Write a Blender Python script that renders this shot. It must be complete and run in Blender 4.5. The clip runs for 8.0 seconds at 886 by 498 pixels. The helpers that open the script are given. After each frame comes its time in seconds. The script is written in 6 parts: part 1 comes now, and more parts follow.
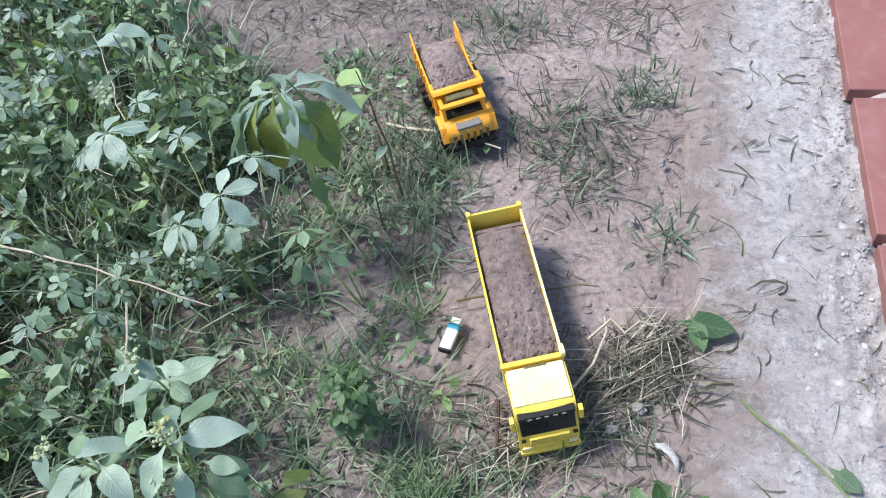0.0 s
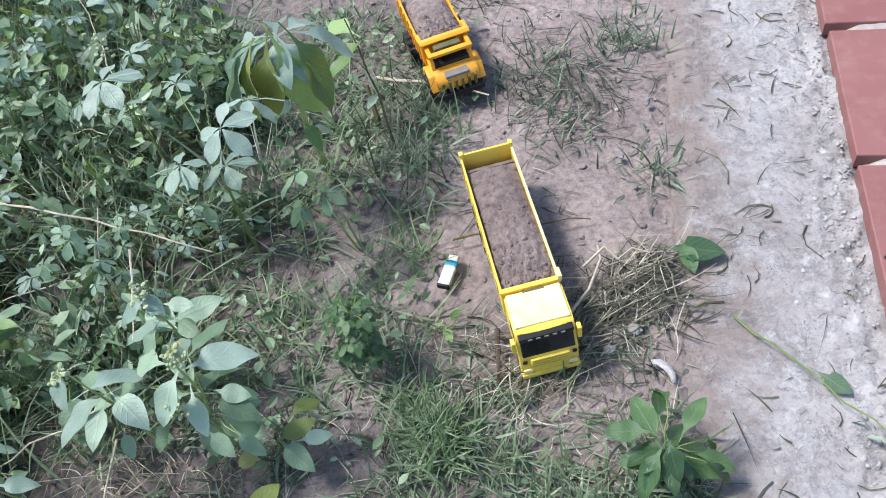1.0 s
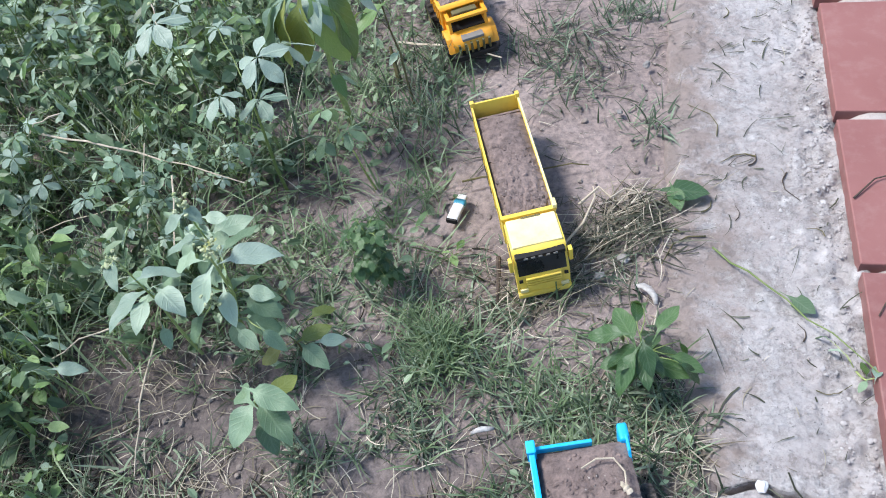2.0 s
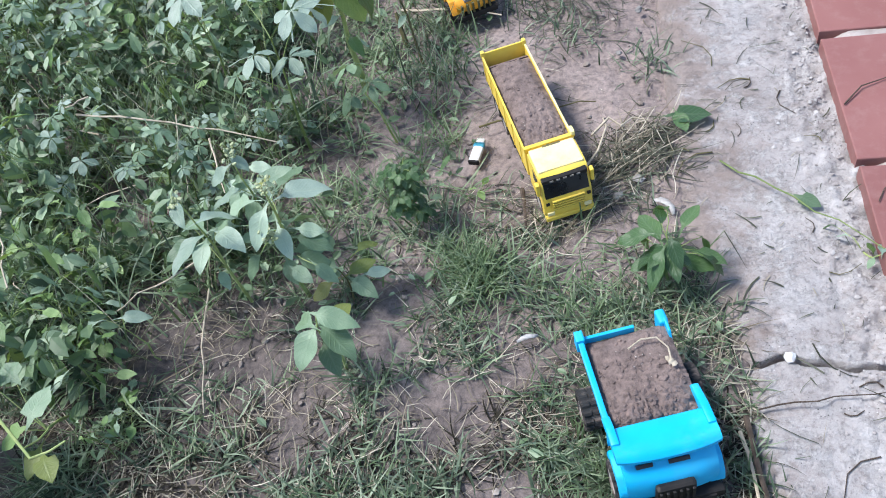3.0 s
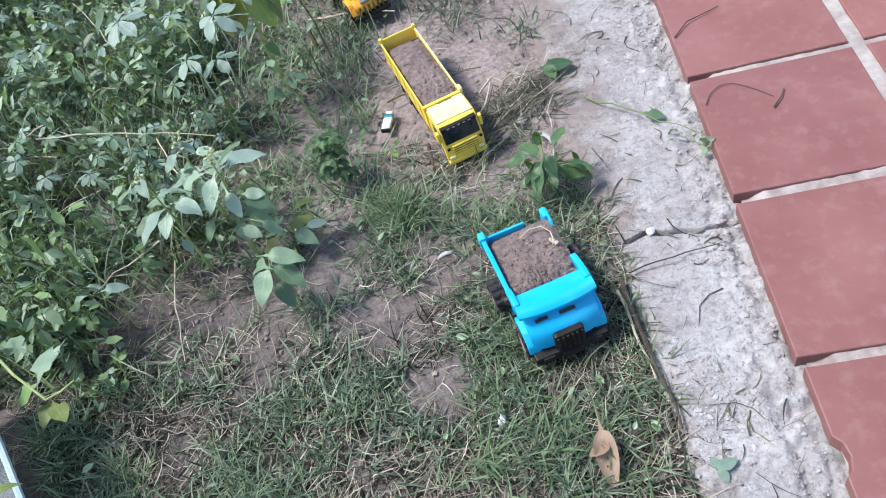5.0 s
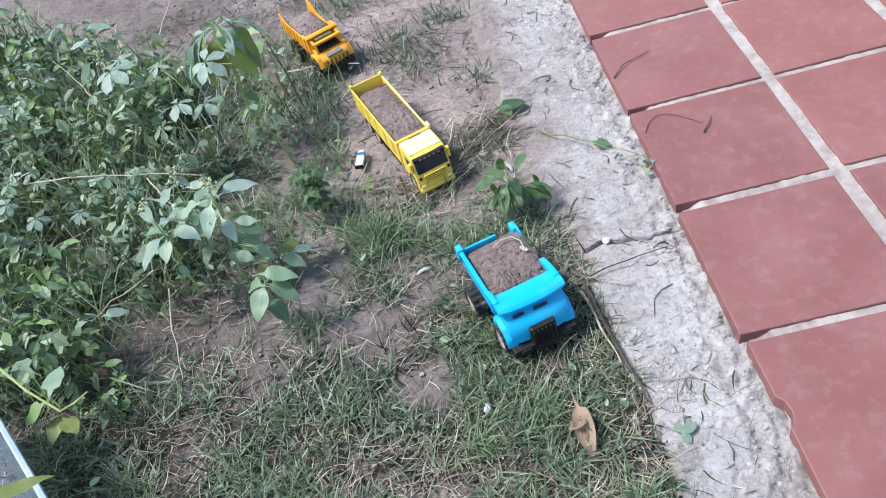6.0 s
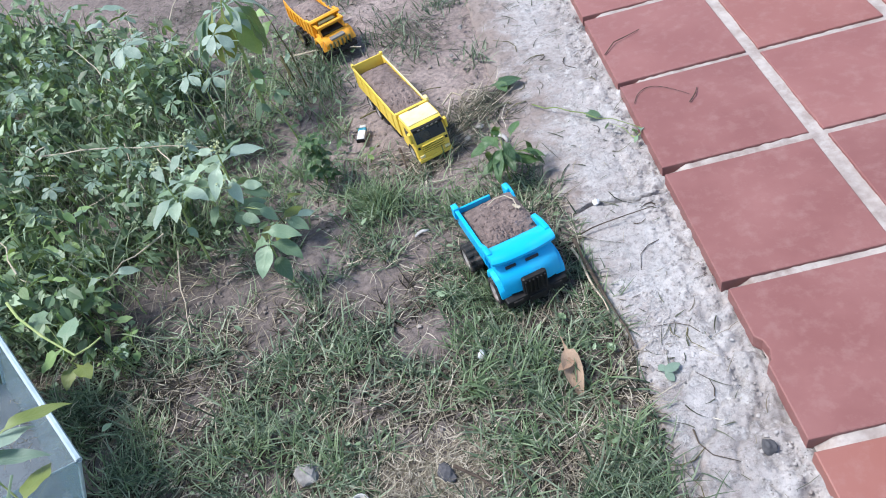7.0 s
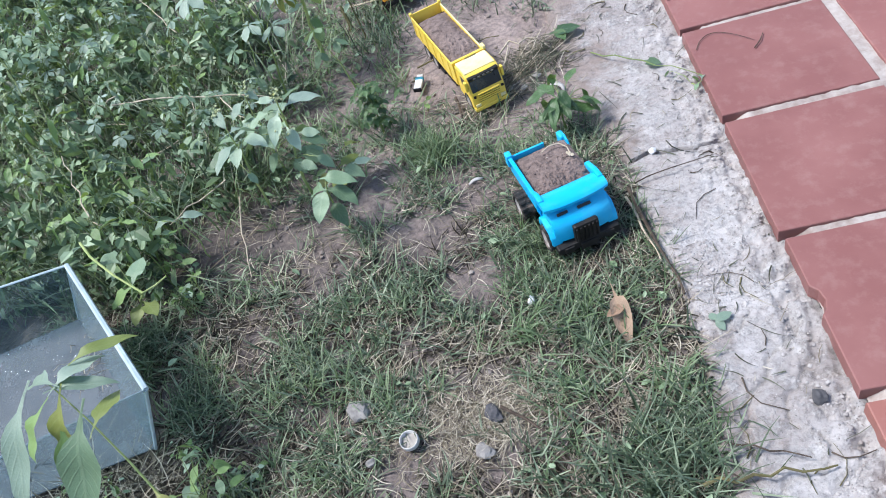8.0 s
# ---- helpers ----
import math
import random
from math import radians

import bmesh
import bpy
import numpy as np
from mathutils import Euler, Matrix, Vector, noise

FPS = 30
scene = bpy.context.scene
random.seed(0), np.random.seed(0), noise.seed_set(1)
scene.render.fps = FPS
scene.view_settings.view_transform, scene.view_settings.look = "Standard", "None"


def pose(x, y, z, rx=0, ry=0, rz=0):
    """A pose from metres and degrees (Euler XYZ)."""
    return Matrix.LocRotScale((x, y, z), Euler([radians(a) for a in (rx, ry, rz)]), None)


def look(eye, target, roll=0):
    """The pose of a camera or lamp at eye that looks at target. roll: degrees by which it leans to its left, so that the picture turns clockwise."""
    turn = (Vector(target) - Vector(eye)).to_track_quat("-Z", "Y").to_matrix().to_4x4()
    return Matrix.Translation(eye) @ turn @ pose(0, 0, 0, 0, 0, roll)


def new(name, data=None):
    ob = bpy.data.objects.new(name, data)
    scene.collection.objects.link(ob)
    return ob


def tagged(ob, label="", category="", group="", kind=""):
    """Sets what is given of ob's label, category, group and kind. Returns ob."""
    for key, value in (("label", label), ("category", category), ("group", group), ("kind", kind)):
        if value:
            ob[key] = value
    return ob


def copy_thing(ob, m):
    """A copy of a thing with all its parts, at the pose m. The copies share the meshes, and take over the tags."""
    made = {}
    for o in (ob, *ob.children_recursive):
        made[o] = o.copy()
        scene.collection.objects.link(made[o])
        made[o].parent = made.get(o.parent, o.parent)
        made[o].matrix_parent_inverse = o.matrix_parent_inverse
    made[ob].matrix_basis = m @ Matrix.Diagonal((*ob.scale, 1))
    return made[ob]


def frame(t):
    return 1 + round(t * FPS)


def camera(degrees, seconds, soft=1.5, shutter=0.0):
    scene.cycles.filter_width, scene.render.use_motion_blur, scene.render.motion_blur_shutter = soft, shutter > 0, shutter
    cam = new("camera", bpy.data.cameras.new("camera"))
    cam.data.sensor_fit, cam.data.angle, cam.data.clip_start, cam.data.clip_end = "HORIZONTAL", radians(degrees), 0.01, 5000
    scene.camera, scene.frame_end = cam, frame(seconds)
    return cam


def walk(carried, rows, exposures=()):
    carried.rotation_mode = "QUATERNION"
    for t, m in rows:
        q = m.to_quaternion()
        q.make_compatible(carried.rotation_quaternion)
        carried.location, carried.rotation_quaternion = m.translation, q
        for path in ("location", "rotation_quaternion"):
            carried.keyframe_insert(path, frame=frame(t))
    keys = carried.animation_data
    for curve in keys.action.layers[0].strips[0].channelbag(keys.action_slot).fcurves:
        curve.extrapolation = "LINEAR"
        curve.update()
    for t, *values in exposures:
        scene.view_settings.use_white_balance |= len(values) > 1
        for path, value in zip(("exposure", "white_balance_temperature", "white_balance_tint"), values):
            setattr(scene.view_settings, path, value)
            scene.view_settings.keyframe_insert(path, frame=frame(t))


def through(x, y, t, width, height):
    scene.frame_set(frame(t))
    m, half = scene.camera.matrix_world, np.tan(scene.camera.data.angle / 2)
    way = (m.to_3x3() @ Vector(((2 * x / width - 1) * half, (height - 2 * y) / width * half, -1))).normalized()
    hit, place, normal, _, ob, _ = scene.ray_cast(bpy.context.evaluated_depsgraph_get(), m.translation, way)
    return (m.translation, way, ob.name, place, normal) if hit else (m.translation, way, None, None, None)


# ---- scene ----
cam = camera(59.1, 8.0, 1.0)

PATH = [
    (0, (-0.346, -1.092, 1.0), (-0.808, 0.067, -0.563), -14.0),
    (0.5, (-0.365, -1.145, 0.98), (-0.798, 0.024, -0.584), -14.0),
    (1, (-0.353, -1.178, 0.973), (-0.777, -0.025, -0.606), -15.1),
    (1.5, (-0.301, -1.251, 0.978), (-0.769, -0.097, -0.587), -14.9),
    (1.7, (-0.287, -1.291, 0.981), (-0.773, -0.134, -0.577), -14.8),
    (2.8, (-0.347, -1.466, 0.994), (-0.809, -0.262, -0.534), -17.8),
    (3, (-0.356, -1.504, 0.99), (-0.796, -0.303, -0.548), -18.0),
    (3.5, (-0.339, -1.58, 0.98), (-0.702, -0.401, -0.594), -18.1),
    (4, (-0.3, -1.66, 1.019), (-0.676, -0.455, -0.531), -19.0),
    (4.5, (-0.28, -1.725, 1.047), (-0.655, -0.476, -0.468), -20.4),
    (5, (-0.279, -1.784, 1.065), (-0.589, -0.512, -0.447), -21.6),
    (5.2, (-0.294, -1.826, 1.076), (-0.564, -0.539, -0.431), -21.7),
    (6.3, (-0.366, -1.977, 1.13), (-0.462, -0.571, -0.289), -16.4),
    (6.5, (-0.367, -1.998, 1.119), (-0.467, -0.592, -0.3), -16.5),
    (7, (-0.365, -2.072, 1.096), (-0.482, -0.652, -0.307), -17.2),
    (7.5, (-0.355, -2.094, 1.082), (-0.551, -0.739, -0.376), -19.6),
    (8, (-0.347, -2.101, 1.086), (-0.647, -0.74, -0.348), -21.9),
]
walk(cam, [(t, look(eye, target, roll)) for t, eye, target, roll in PATH])

# ---- body ----
# ---------------------------------------------------------------- light
world = bpy.data.worlds.new("sky")
scene.world = world
world.use_nodes = True
wn = world.node_tree.nodes
sky = wn.new("ShaderNodeTexSky")
sky.sky_type = "NISHITA"
sky.sun_disc = False
sky.sun_elevation = radians(52)
sky.sun_rotation = radians(-84)
sky.air_density, sky.dust_density, sky.ozone_density = 1.0, 1.2, 1.4
wn["Background"].inputs["Strength"].default_value = 0.112
world.node_tree.links.new(sky.outputs[0], wn["Background"].inputs["Color"])
sun = new("sun", bpy.data.lights.new("sun", "SUN"))
sun.data.energy, sun.data.angle, sun.data.color = 2.2, radians(15), (1.0, 0.99, 0.985)
sun.matrix_world = look((-2.6, 0.28, 4.6), (0, 0, 0))
scene.view_settings.exposure = 1.15

rng = np.random.default_rng(7)


# ---------------------------------------------------------------- materials
class Nodes:
    """Short hand for one node material."""

    def __init__(self, name):
        self.m = bpy.data.materials.new(name)
        self.m.use_nodes = True
        self.t = self.m.node_tree
        self.b = self.t.nodes["Principled BSDF"]
        self.out = self.t.nodes["Material Output"]

    def add(self, kind, **inputs):
        n = self.t.nodes.new(kind)
        for k, v in inputs.items():
            self.put(n, k.replace("_", " "), v)
        return n

    def put(self, n, key, v):
        s = n.inputs[int(key)] if key.isdigit() else n.inputs[key]
        if isinstance(v, bpy.types.NodeSocket):
            self.t.links.new(v, s)
        else:
            s.default_value = v

    def noise(self, scale, detail=4, vec=None, rough=0.6):
        n = self.add("ShaderNodeTexNoise", Scale=scale, Detail=detail, Roughness=rough)
        if vec:
            self.t.links.new(vec, n.inputs["Vector"])
        return n.outputs[0]

    def ramp(self, fac, stops):
        n = self.add("ShaderNodeValToRGB", Fac=fac)
        el = n.color_ramp.elements
        el[0].position, el[1].position = stops[0][0], stops[-1][0]
        el[0].color, el[1].color = (*stops[0][1], 1), (*stops[-1][1], 1)
        for p, c in stops[1:-1]:
            el.new(p).color = (*c, 1)
        return n.outputs[0]

    def grey(self, fac, lo, hi, a=0.0, b=1.0):
        n = self.add("ShaderNodeMapRange", Value=fac)
        for k, v in (("From Min", lo), ("From Max", hi), ("To Min", a), ("To Max", b)):
            n.inputs[k].default_value = v
        return n.outputs[0]

    def mix(self, fac, a, b, blend="MIX"):
        n = self.t.nodes.new("ShaderNodeMix")
        n.data_type, n.blend_type = "RGBA", blend
        for i, v in ((0, fac), (6, a), (7, b)):
            if isinstance(v, bpy.types.NodeSocket):
                self.t.links.new(v, n.inputs[i])
            else:
                n.inputs[i].default_value = v if i == 0 else (*v, 1)
        return n.outputs[2]

    def bump(self, height, strength=0.4, dist=0.002):
        n = self.add("ShaderNodeBump", Height=height, Strength=strength, Distance=dist)
        self.t.links.new(n.outputs[0], self.b.inputs["Normal"])
        return n

    def place(self, obj=False):
        if obj:
            return self.t.nodes.new("ShaderNodeTexCoord").outputs["Object"]
        return self.t.nodes.new("ShaderNodeNewGeometry").outputs["Position"]

    def done(self, color=None, rough=0.8, spec=0.3, metal=0.0):
        if color is not None:
            self.put(self.b, "Base Color", color if isinstance(color, bpy.types.NodeSocket) else (*color, 1))
        self.put(self.b, "Roughness", rough)
        self.put(self.b, "Specular IOR Level", spec)
        self.put(self.b, "Metallic", metal)
        return self.m


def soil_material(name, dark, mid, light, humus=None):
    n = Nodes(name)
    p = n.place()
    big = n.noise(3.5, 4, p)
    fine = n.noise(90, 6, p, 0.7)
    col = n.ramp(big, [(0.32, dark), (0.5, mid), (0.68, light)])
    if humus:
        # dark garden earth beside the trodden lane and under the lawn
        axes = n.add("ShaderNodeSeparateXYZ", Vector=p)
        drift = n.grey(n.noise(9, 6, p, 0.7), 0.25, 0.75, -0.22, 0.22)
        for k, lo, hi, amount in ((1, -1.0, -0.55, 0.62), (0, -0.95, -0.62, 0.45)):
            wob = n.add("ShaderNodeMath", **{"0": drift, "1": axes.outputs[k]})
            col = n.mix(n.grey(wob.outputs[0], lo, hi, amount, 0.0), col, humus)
    grit = n.ramp(fine, [(0.25, (0.45, 0.45, 0.45)), (0.5, (1, 1, 1)), (0.75, (1.5, 1.45, 1.4))])
    col = n.mix(1.0, col, grit, "MULTIPLY")
    speck = n.add("ShaderNodeTexVoronoi", Vector=p, Scale=120.0)
    dots = n.grey(speck.outputs["Distance"], 0.10, 0.17, 1.0, 0.0)
    both = n.add("ShaderNodeMath", **{"0": dots, "1": n.grey(n.noise(16, 2, p), 0.55, 0.7)})
    both.operation = "MULTIPLY"
    col = n.mix(both.outputs[0], col, (0.42, 0.38, 0.35))
    n.bump(n.noise(160, 6, p, 0.75), 0.7, 0.004)
    return n.done(col, 0.95, 0.15)


def concrete_material():
    n = Nodes("worn_concrete")
    p = n.place()
    big = n.noise(5, 6, p, 0.7)
    col = n.ramp(big, [(0.3, (0.28, 0.25, 0.24)), (0.46, (0.385, 0.358, 0.352)), (0.62, (0.48, 0.462, 0.462))])
    # whitish skin of cement, worn off in ragged patches
    skin = n.noise(22, 8, p, 0.78)
    col = n.mix(n.grey(skin, 0.52, 0.60, 0.0, 0.6), col, (0.60, 0.585, 0.58))
    col = n.mix(n.grey(n.noise(13, 8, p, 0.75), 0.55, 0.66, 0.0, 0.55), col, (0.24, 0.20, 0.185))
    fine = n.noise(95, 6, p, 0.8)
    col = n.mix(1.0, col, n.ramp(fine, [(0.28, (0.48, 0.46, 0.45)), (0.48, (1, 1, 1)), (0.75, (1.22, 1.22, 1.22))]), "MULTIPLY")
    # grains of sand and grit that show in the surface
    grit = n.add("ShaderNodeTexVoronoi", Vector=p, Scale=190.0)
    few = n.grey(n.noise(28, 3, p), 0.48, 0.62)
    dots = n.add("ShaderNodeMath", **{"0": n.grey(grit.outputs["Distance"], 0.14, 0.24, 1.0, 0.0), "1": few})
    dots.operation = "MULTIPLY"
    col = n.mix(dots.outputs[0], col, n.ramp(grit.outputs["Color"], [(0.3, (0.10, 0.095, 0.095)), (0.55, (0.30, 0.28, 0.27)), (0.7, (0.60, 0.59, 0.58))]))
    # trodden-in soil along the garden side
    x = n.add("ShaderNodeSeparateXYZ", Vector=p).outputs[0]
    wob = n.add("ShaderNodeMath", **{"0": x, "1": n.grey(n.noise(14, 7, p, 0.75), 0.2, 0.8, -0.12, 0.12)}).outputs[0]
    col = n.mix(n.grey(wob, -0.225, -0.13, 0.8, 0.0), col, (0.25, 0.197, 0.175))
    relief = n.add("ShaderNodeMath", **{"0": n.noise(110, 8, p, 0.8), "1": n.grey(skin, 0.5, 0.62, 0.0, 0.6)})
    n.bump(relief.outputs[0], 0.75, 0.005)
    return n.done(col, 0.92, 0.2)


def tile_material():
    n = Nodes("terracotta_tile")
    p = n.place()
    r = n.t.nodes.new("ShaderNodeObjectInfo").outputs["Random"]
    a = n.ramp(r, [(0.0, (0.212, 0.087, 0.080)), (0.5, (0.24, 0.098, 0.089)), (1.0, (0.275, 0.108, 0.086))])
    big = n.noise(7, 4, p)
    col = n.mix(n.grey(big, 0.4, 0.75, 0.0, 0.4), a, (0.33, 0.16, 0.15))
    dust = n.noise(30, 6, p, 0.7)
    col = n.mix(n.grey(dust, 0.5, 0.8, 0.0, 0.35), col, (0.38, 0.25, 0.23))
    n.bump(n.noise(240, 4, p), 0.15, 0.001)
    return n.done(col, n.grey(big, 0.3, 0.7, 0.42, 0.62), 0.4)


def plain(name, a, b, scale, rough=0.6, spec=0.4, bump=0.2, obj=True, bscale=None, dirt=None, dirt_amount=0.5, metal=0.0):
    """Two close colours in noise, with fine relief, and dirt in larger stains."""
    n = Nodes(name)
    p = n.place(obj)
    col = n.mix(n.grey(n.noise(scale, 5, p), 0.35, 0.65), a, b)
    if dirt:
        f = n.noise(scale * 0.55, 7, p, 0.72)
        col = n.mix(n.grey(f, 0.5, 0.68, 0.0, dirt_amount), col, dirt)
        rough = n.grey(f, 0.45, 0.7, rough, 0.9)
    n.bump(n.noise(bscale or scale * 6, 5, p, 0.7), bump, 0.001)
    return n.done(col, rough, spec, metal)


def leaf_material(name, a, b, c, through, rough=0.42, island=False, spec=0.55, veins=True):
    n = Nodes(name)
    p = n.place(not island)
    if island:
        r = n.t.nodes.new("ShaderNodeNewGeometry").outputs["Random Per Island"]
    else:
        r = n.t.nodes.new("ShaderNodeObjectInfo").outputs["Random"]
    col = n.ramp(r, [(0.0, a), (0.55, b), (1.0, c)])
    blotch = n.noise(60, 5, p, 0.7)
    col = n.mix(1.0, col, n.ramp(blotch, [(0.3, (0.72, 0.75, 0.7)), (0.55, (1, 1, 1)), (0.8, (1.25, 1.2, 1.15))]), "MULTIPLY")
    if veins and not island:
        # midrib and side veins, from each leaf's own across and along
        across, along = (n.add("ShaderNodeAttribute") for _ in range(2))
        across.attribute_name, along.attribute_name = "leaf_across", "leaf_along"
        x = n.add("ShaderNodeMath", **{"0": across.outputs["Fac"]})
        x.operation = "ABSOLUTE"
        slant = n.add("ShaderNodeMath", **{"0": x.outputs[0], "1": -0.30, "2": along.outputs["Fac"]})
        slant.operation = "MULTIPLY_ADD"
        turns = n.add("ShaderNodeMath", **{"0": slant.outputs[0], "1": 44.0})
        turns.operation = "MULTIPLY"
        wave = n.add("ShaderNodeMath", **{"0": turns.outputs[0]})
        wave.operation = "SINE"
        side = n.grey(wave.outputs[0], 0.72, 1.0)
        rib = n.grey(x.outputs[0], 0.03, 0.13, 1.0, 0.0)
        vein = n.add("ShaderNodeMath", **{"0": side, "1": rib})
        vein.operation = "MAXIMUM"
        col = n.mix(n.grey(vein.outputs[0], 0.0, 1.0, 0.0, 0.12), col, n.mix(0.5, col, (0.62, 0.70, 0.48)))
        n.bump(n.add("ShaderNodeMath", **{"0": vein.outputs[0], "1": blotch}).outputs[0], 0.35, 0.0012)
    n.done(col, rough, spec)
    tr = n.add("ShaderNodeBsdfTranslucent")
    n.put(tr, "Color", n.mix(0.6, col, through))
    mx = n.add("ShaderNodeMixShader", Fac=0.22)
    n.t.links.new(n.b.outputs[0], mx.inputs[1])
    n.t.links.new(tr.outputs[0], mx.inputs[2])
    n.t.links.new(mx.outputs[0], n.out.inputs["Surface"])
    return n.m


def clear_plastic(name, color, low, high):
    """Thin, scratched, clear plastic: mostly see-through, with gloss and a milky haze."""
    n = Nodes(name)
    p = n.place(True)
    f = n.noise(9, 6, p, 0.75)
    n.done(color, 0.12, 0.5)
    tr = n.add("ShaderNodeBsdfTransparent")
    n.put(tr, "Color", (0.80, 0.88, 0.90, 1))
    mx = n.add("ShaderNodeMixShader", Fac=n.grey(f, 0.3, 0.75, low, high))
    n.t.links.new(tr.outputs[0], mx.inputs[1])
    n.t.links.new(n.b.outputs[0], mx.inputs[2])
    n.t.links.new(mx.outputs[0], n.out.inputs["Surface"])
    return n.m


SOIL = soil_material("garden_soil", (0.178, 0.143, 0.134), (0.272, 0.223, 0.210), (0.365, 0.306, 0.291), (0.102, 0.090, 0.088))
LOAD = soil_material("loose_soil", (0.16, 0.122, 0.113), (0.215, 0.168, 0.155), (0.28, 0.225, 0.208))
CONCRETE = concrete_material()
MORTAR = plain("mortar", (0.31, 0.265, 0.245), (0.46, 0.42, 0.395), 25, 0.95, 0.15, 0.8, False, 120, (0.22, 0.165, 0.15), 0.75)
CRUMB = plain("mortar_crumb", (0.26, 0.235, 0.225), (0.47, 0.45, 0.445), 30, 0.95, 0.15, 0.8, False, 150)
TILE = tile_material()
BLUE = plain("blue_plastic", (0.0, 0.40, 0.74), (0.0, 0.45, 0.80), 20, 0.34, 0.45, 0.05, True, 90, (0.22, 0.33, 0.42), 0.14)
YELLOW = plain("yellow_plastic", (0.85, 0.60, 0.07), (0.88, 0.65, 0.11), 20, 0.38, 0.45, 0.06, True, 90, (0.45, 0.31, 0.13), 0.3)
# paler yellow: daylight on roof and right rim put into the colour
PALE = plain("pale_lit_yellow_plastic", (0.86, 0.72, 0.30), (0.88, 0.79, 0.44), 30, 0.4, 0.45, 0.06, True, 90, (0.6, 0.45, 0.2), 0.2)
ORANGE = plain("orange_plastic", (0.80, 0.33, 0.02), (0.84, 0.40, 0.03), 20, 0.4, 0.45, 0.06, True, 90, (0.4, 0.26, 0.14), 0.35)
BLACK = plain("black_plastic", (0.008, 0.008, 0.009), (0.014, 0.0135, 0.0135), 40, 0.5, 0.3, 0.1, True, 200, (0.08, 0.065, 0.058), 0.25)
TYRE = plain("dusty_tyre", (0.02, 0.019, 0.019), (0.035, 0.032, 0.031), 40, 0.75, 0.3, 0.2, True, 200, (0.24, 0.195, 0.175), 0.9)
RIM = plain("grey_rim", (0.30, 0.29, 0.28), (0.38, 0.36, 0.35), 50, 0.6, 0.3, 0.1, True, 200, (0.24, 0.19, 0.17), 0.6)
DARKGLASS = plain("dark_window", (0.012, 0.012, 0.014), (0.02, 0.02, 0.022), 30, 0.16, 0.5, 0.02, True, 90, (0.12, 0.10, 0.09), 0.2)
HOODGREY = plain("dusty_grey_plastic", (0.19, 0.18, 0.165), (0.26, 0.245, 0.225), 40, 0.7, 0.3, 0.1, True, 200)
WHITE = plain("white_plastic", (0.58, 0.60, 0.62), (0.68, 0.69, 0.70), 60, 0.35, 0.45, 0.05, True, 100, (0.33, 0.27, 0.24), 0.5)
SCRAP = plain("dirty_white_plastic", (0.33, 0.32, 0.31), (0.52, 0.51, 0.50), 120, 0.5, 0.4, 0.2, True, 200, (0.25, 0.2, 0.17), 0.6)
TEAL = plain("teal_plastic", (0.03, 0.22, 0.34), (0.05, 0.30, 0.42), 60, 0.35, 0.45, 0.05)
TIN = plain("grey_cap", (0.46, 0.45, 0.44), (0.56, 0.55, 0.53), 70, 0.5, 0.4, 0.1)
CAPIN = plain("cap_liner", (0.30, 0.28, 0.26), (0.38, 0.36, 0.33), 70, 0.8, 0.2, 0.1)
STONE_DARK = plain("dark_stone", (0.06, 0.06, 0.068), (0.11, 0.108, 0.115), 60, 0.85, 0.3, 0.6)
STONE_PALE = plain("pale_stone", (0.19, 0.18, 0.172), (0.34, 0.325, 0.31), 60, 0.9, 0.2, 0.6)
PEBBLE = plain("pebble", (0.20, 0.165, 0.145), (0.36, 0.32, 0.29), 25, 0.9, 0.2, 0.5, False)
TWIG = plain("dark_twig", (0.055, 0.042, 0.034), (0.11, 0.085, 0.068), 80, 0.9, 0.2, 0.6, False)
DRYTWIG = plain("bleached_twig", (0.42, 0.36, 0.27), (0.55, 0.48, 0.38), 80, 0.85, 0.2, 0.5, False)
STEM = plain("green_stem", (0.12, 0.18, 0.05), (0.20, 0.26, 0.09), 50, 0.6, 0.3, 0.2)
STEM_PALE = plain("pale_stem", (0.26, 0.34, 0.12), (0.38, 0.44, 0.18), 50, 0.6, 0.3, 0.2)
STEM_BROWN = plain("brown_stem", (0.09, 0.085, 0.04), (0.16, 0.14, 0.07), 50, 0.8, 0.2, 0.3)
LEAF = leaf_material("dusty_leaf", (0.085, 0.155, 0.085), (0.235, 0.355, 0.225), (0.44, 0.57, 0.45), (0.30, 0.42, 0.12))
LEAF_BLUE = leaf_material("blue_green_leaf", (0.19, 0.28, 0.22), (0.27, 0.37, 0.30), (0.38, 0.49, 0.42), (0.28, 0.42, 0.16))
LEAF_FRESH = leaf_material("fresh_leaf", (0.07, 0.145, 0.045), (0.165, 0.29, 0.095), (0.31, 0.455, 0.18), (0.36, 0.45, 0.06))
LEAF_DARK = leaf_material("dark_glossy_leaf", (0.035, 0.085, 0.035), (0.06, 0.13, 0.05), (0.10, 0.185, 0.07), (0.25, 0.38, 0.05), 0.32)
# for yellowing leaves, and for green ones coloured as if lit through
LEAF_YELLOW = leaf_material("yellowing_and_lit_leaf", (0.18, 0.24, 0.06), (0.25, 0.29, 0.08), (0.33, 0.32, 0.11), (0.45, 0.42, 0.07))
GRASS = leaf_material("grass_blade", (0.020, 0.036, 0.020), (0.100, 0.152, 0.090), (0.31, 0.385, 0.27), (0.2, 0.29, 0.12), 0.55, True)
GRASS_BRIGHT = leaf_material("fresh_grass_blade", (0.08, 0.135, 0.062), (0.155, 0.23, 0.118), (0.29, 0.365, 0.23), (0.28, 0.37, 0.11), 0.5, True)
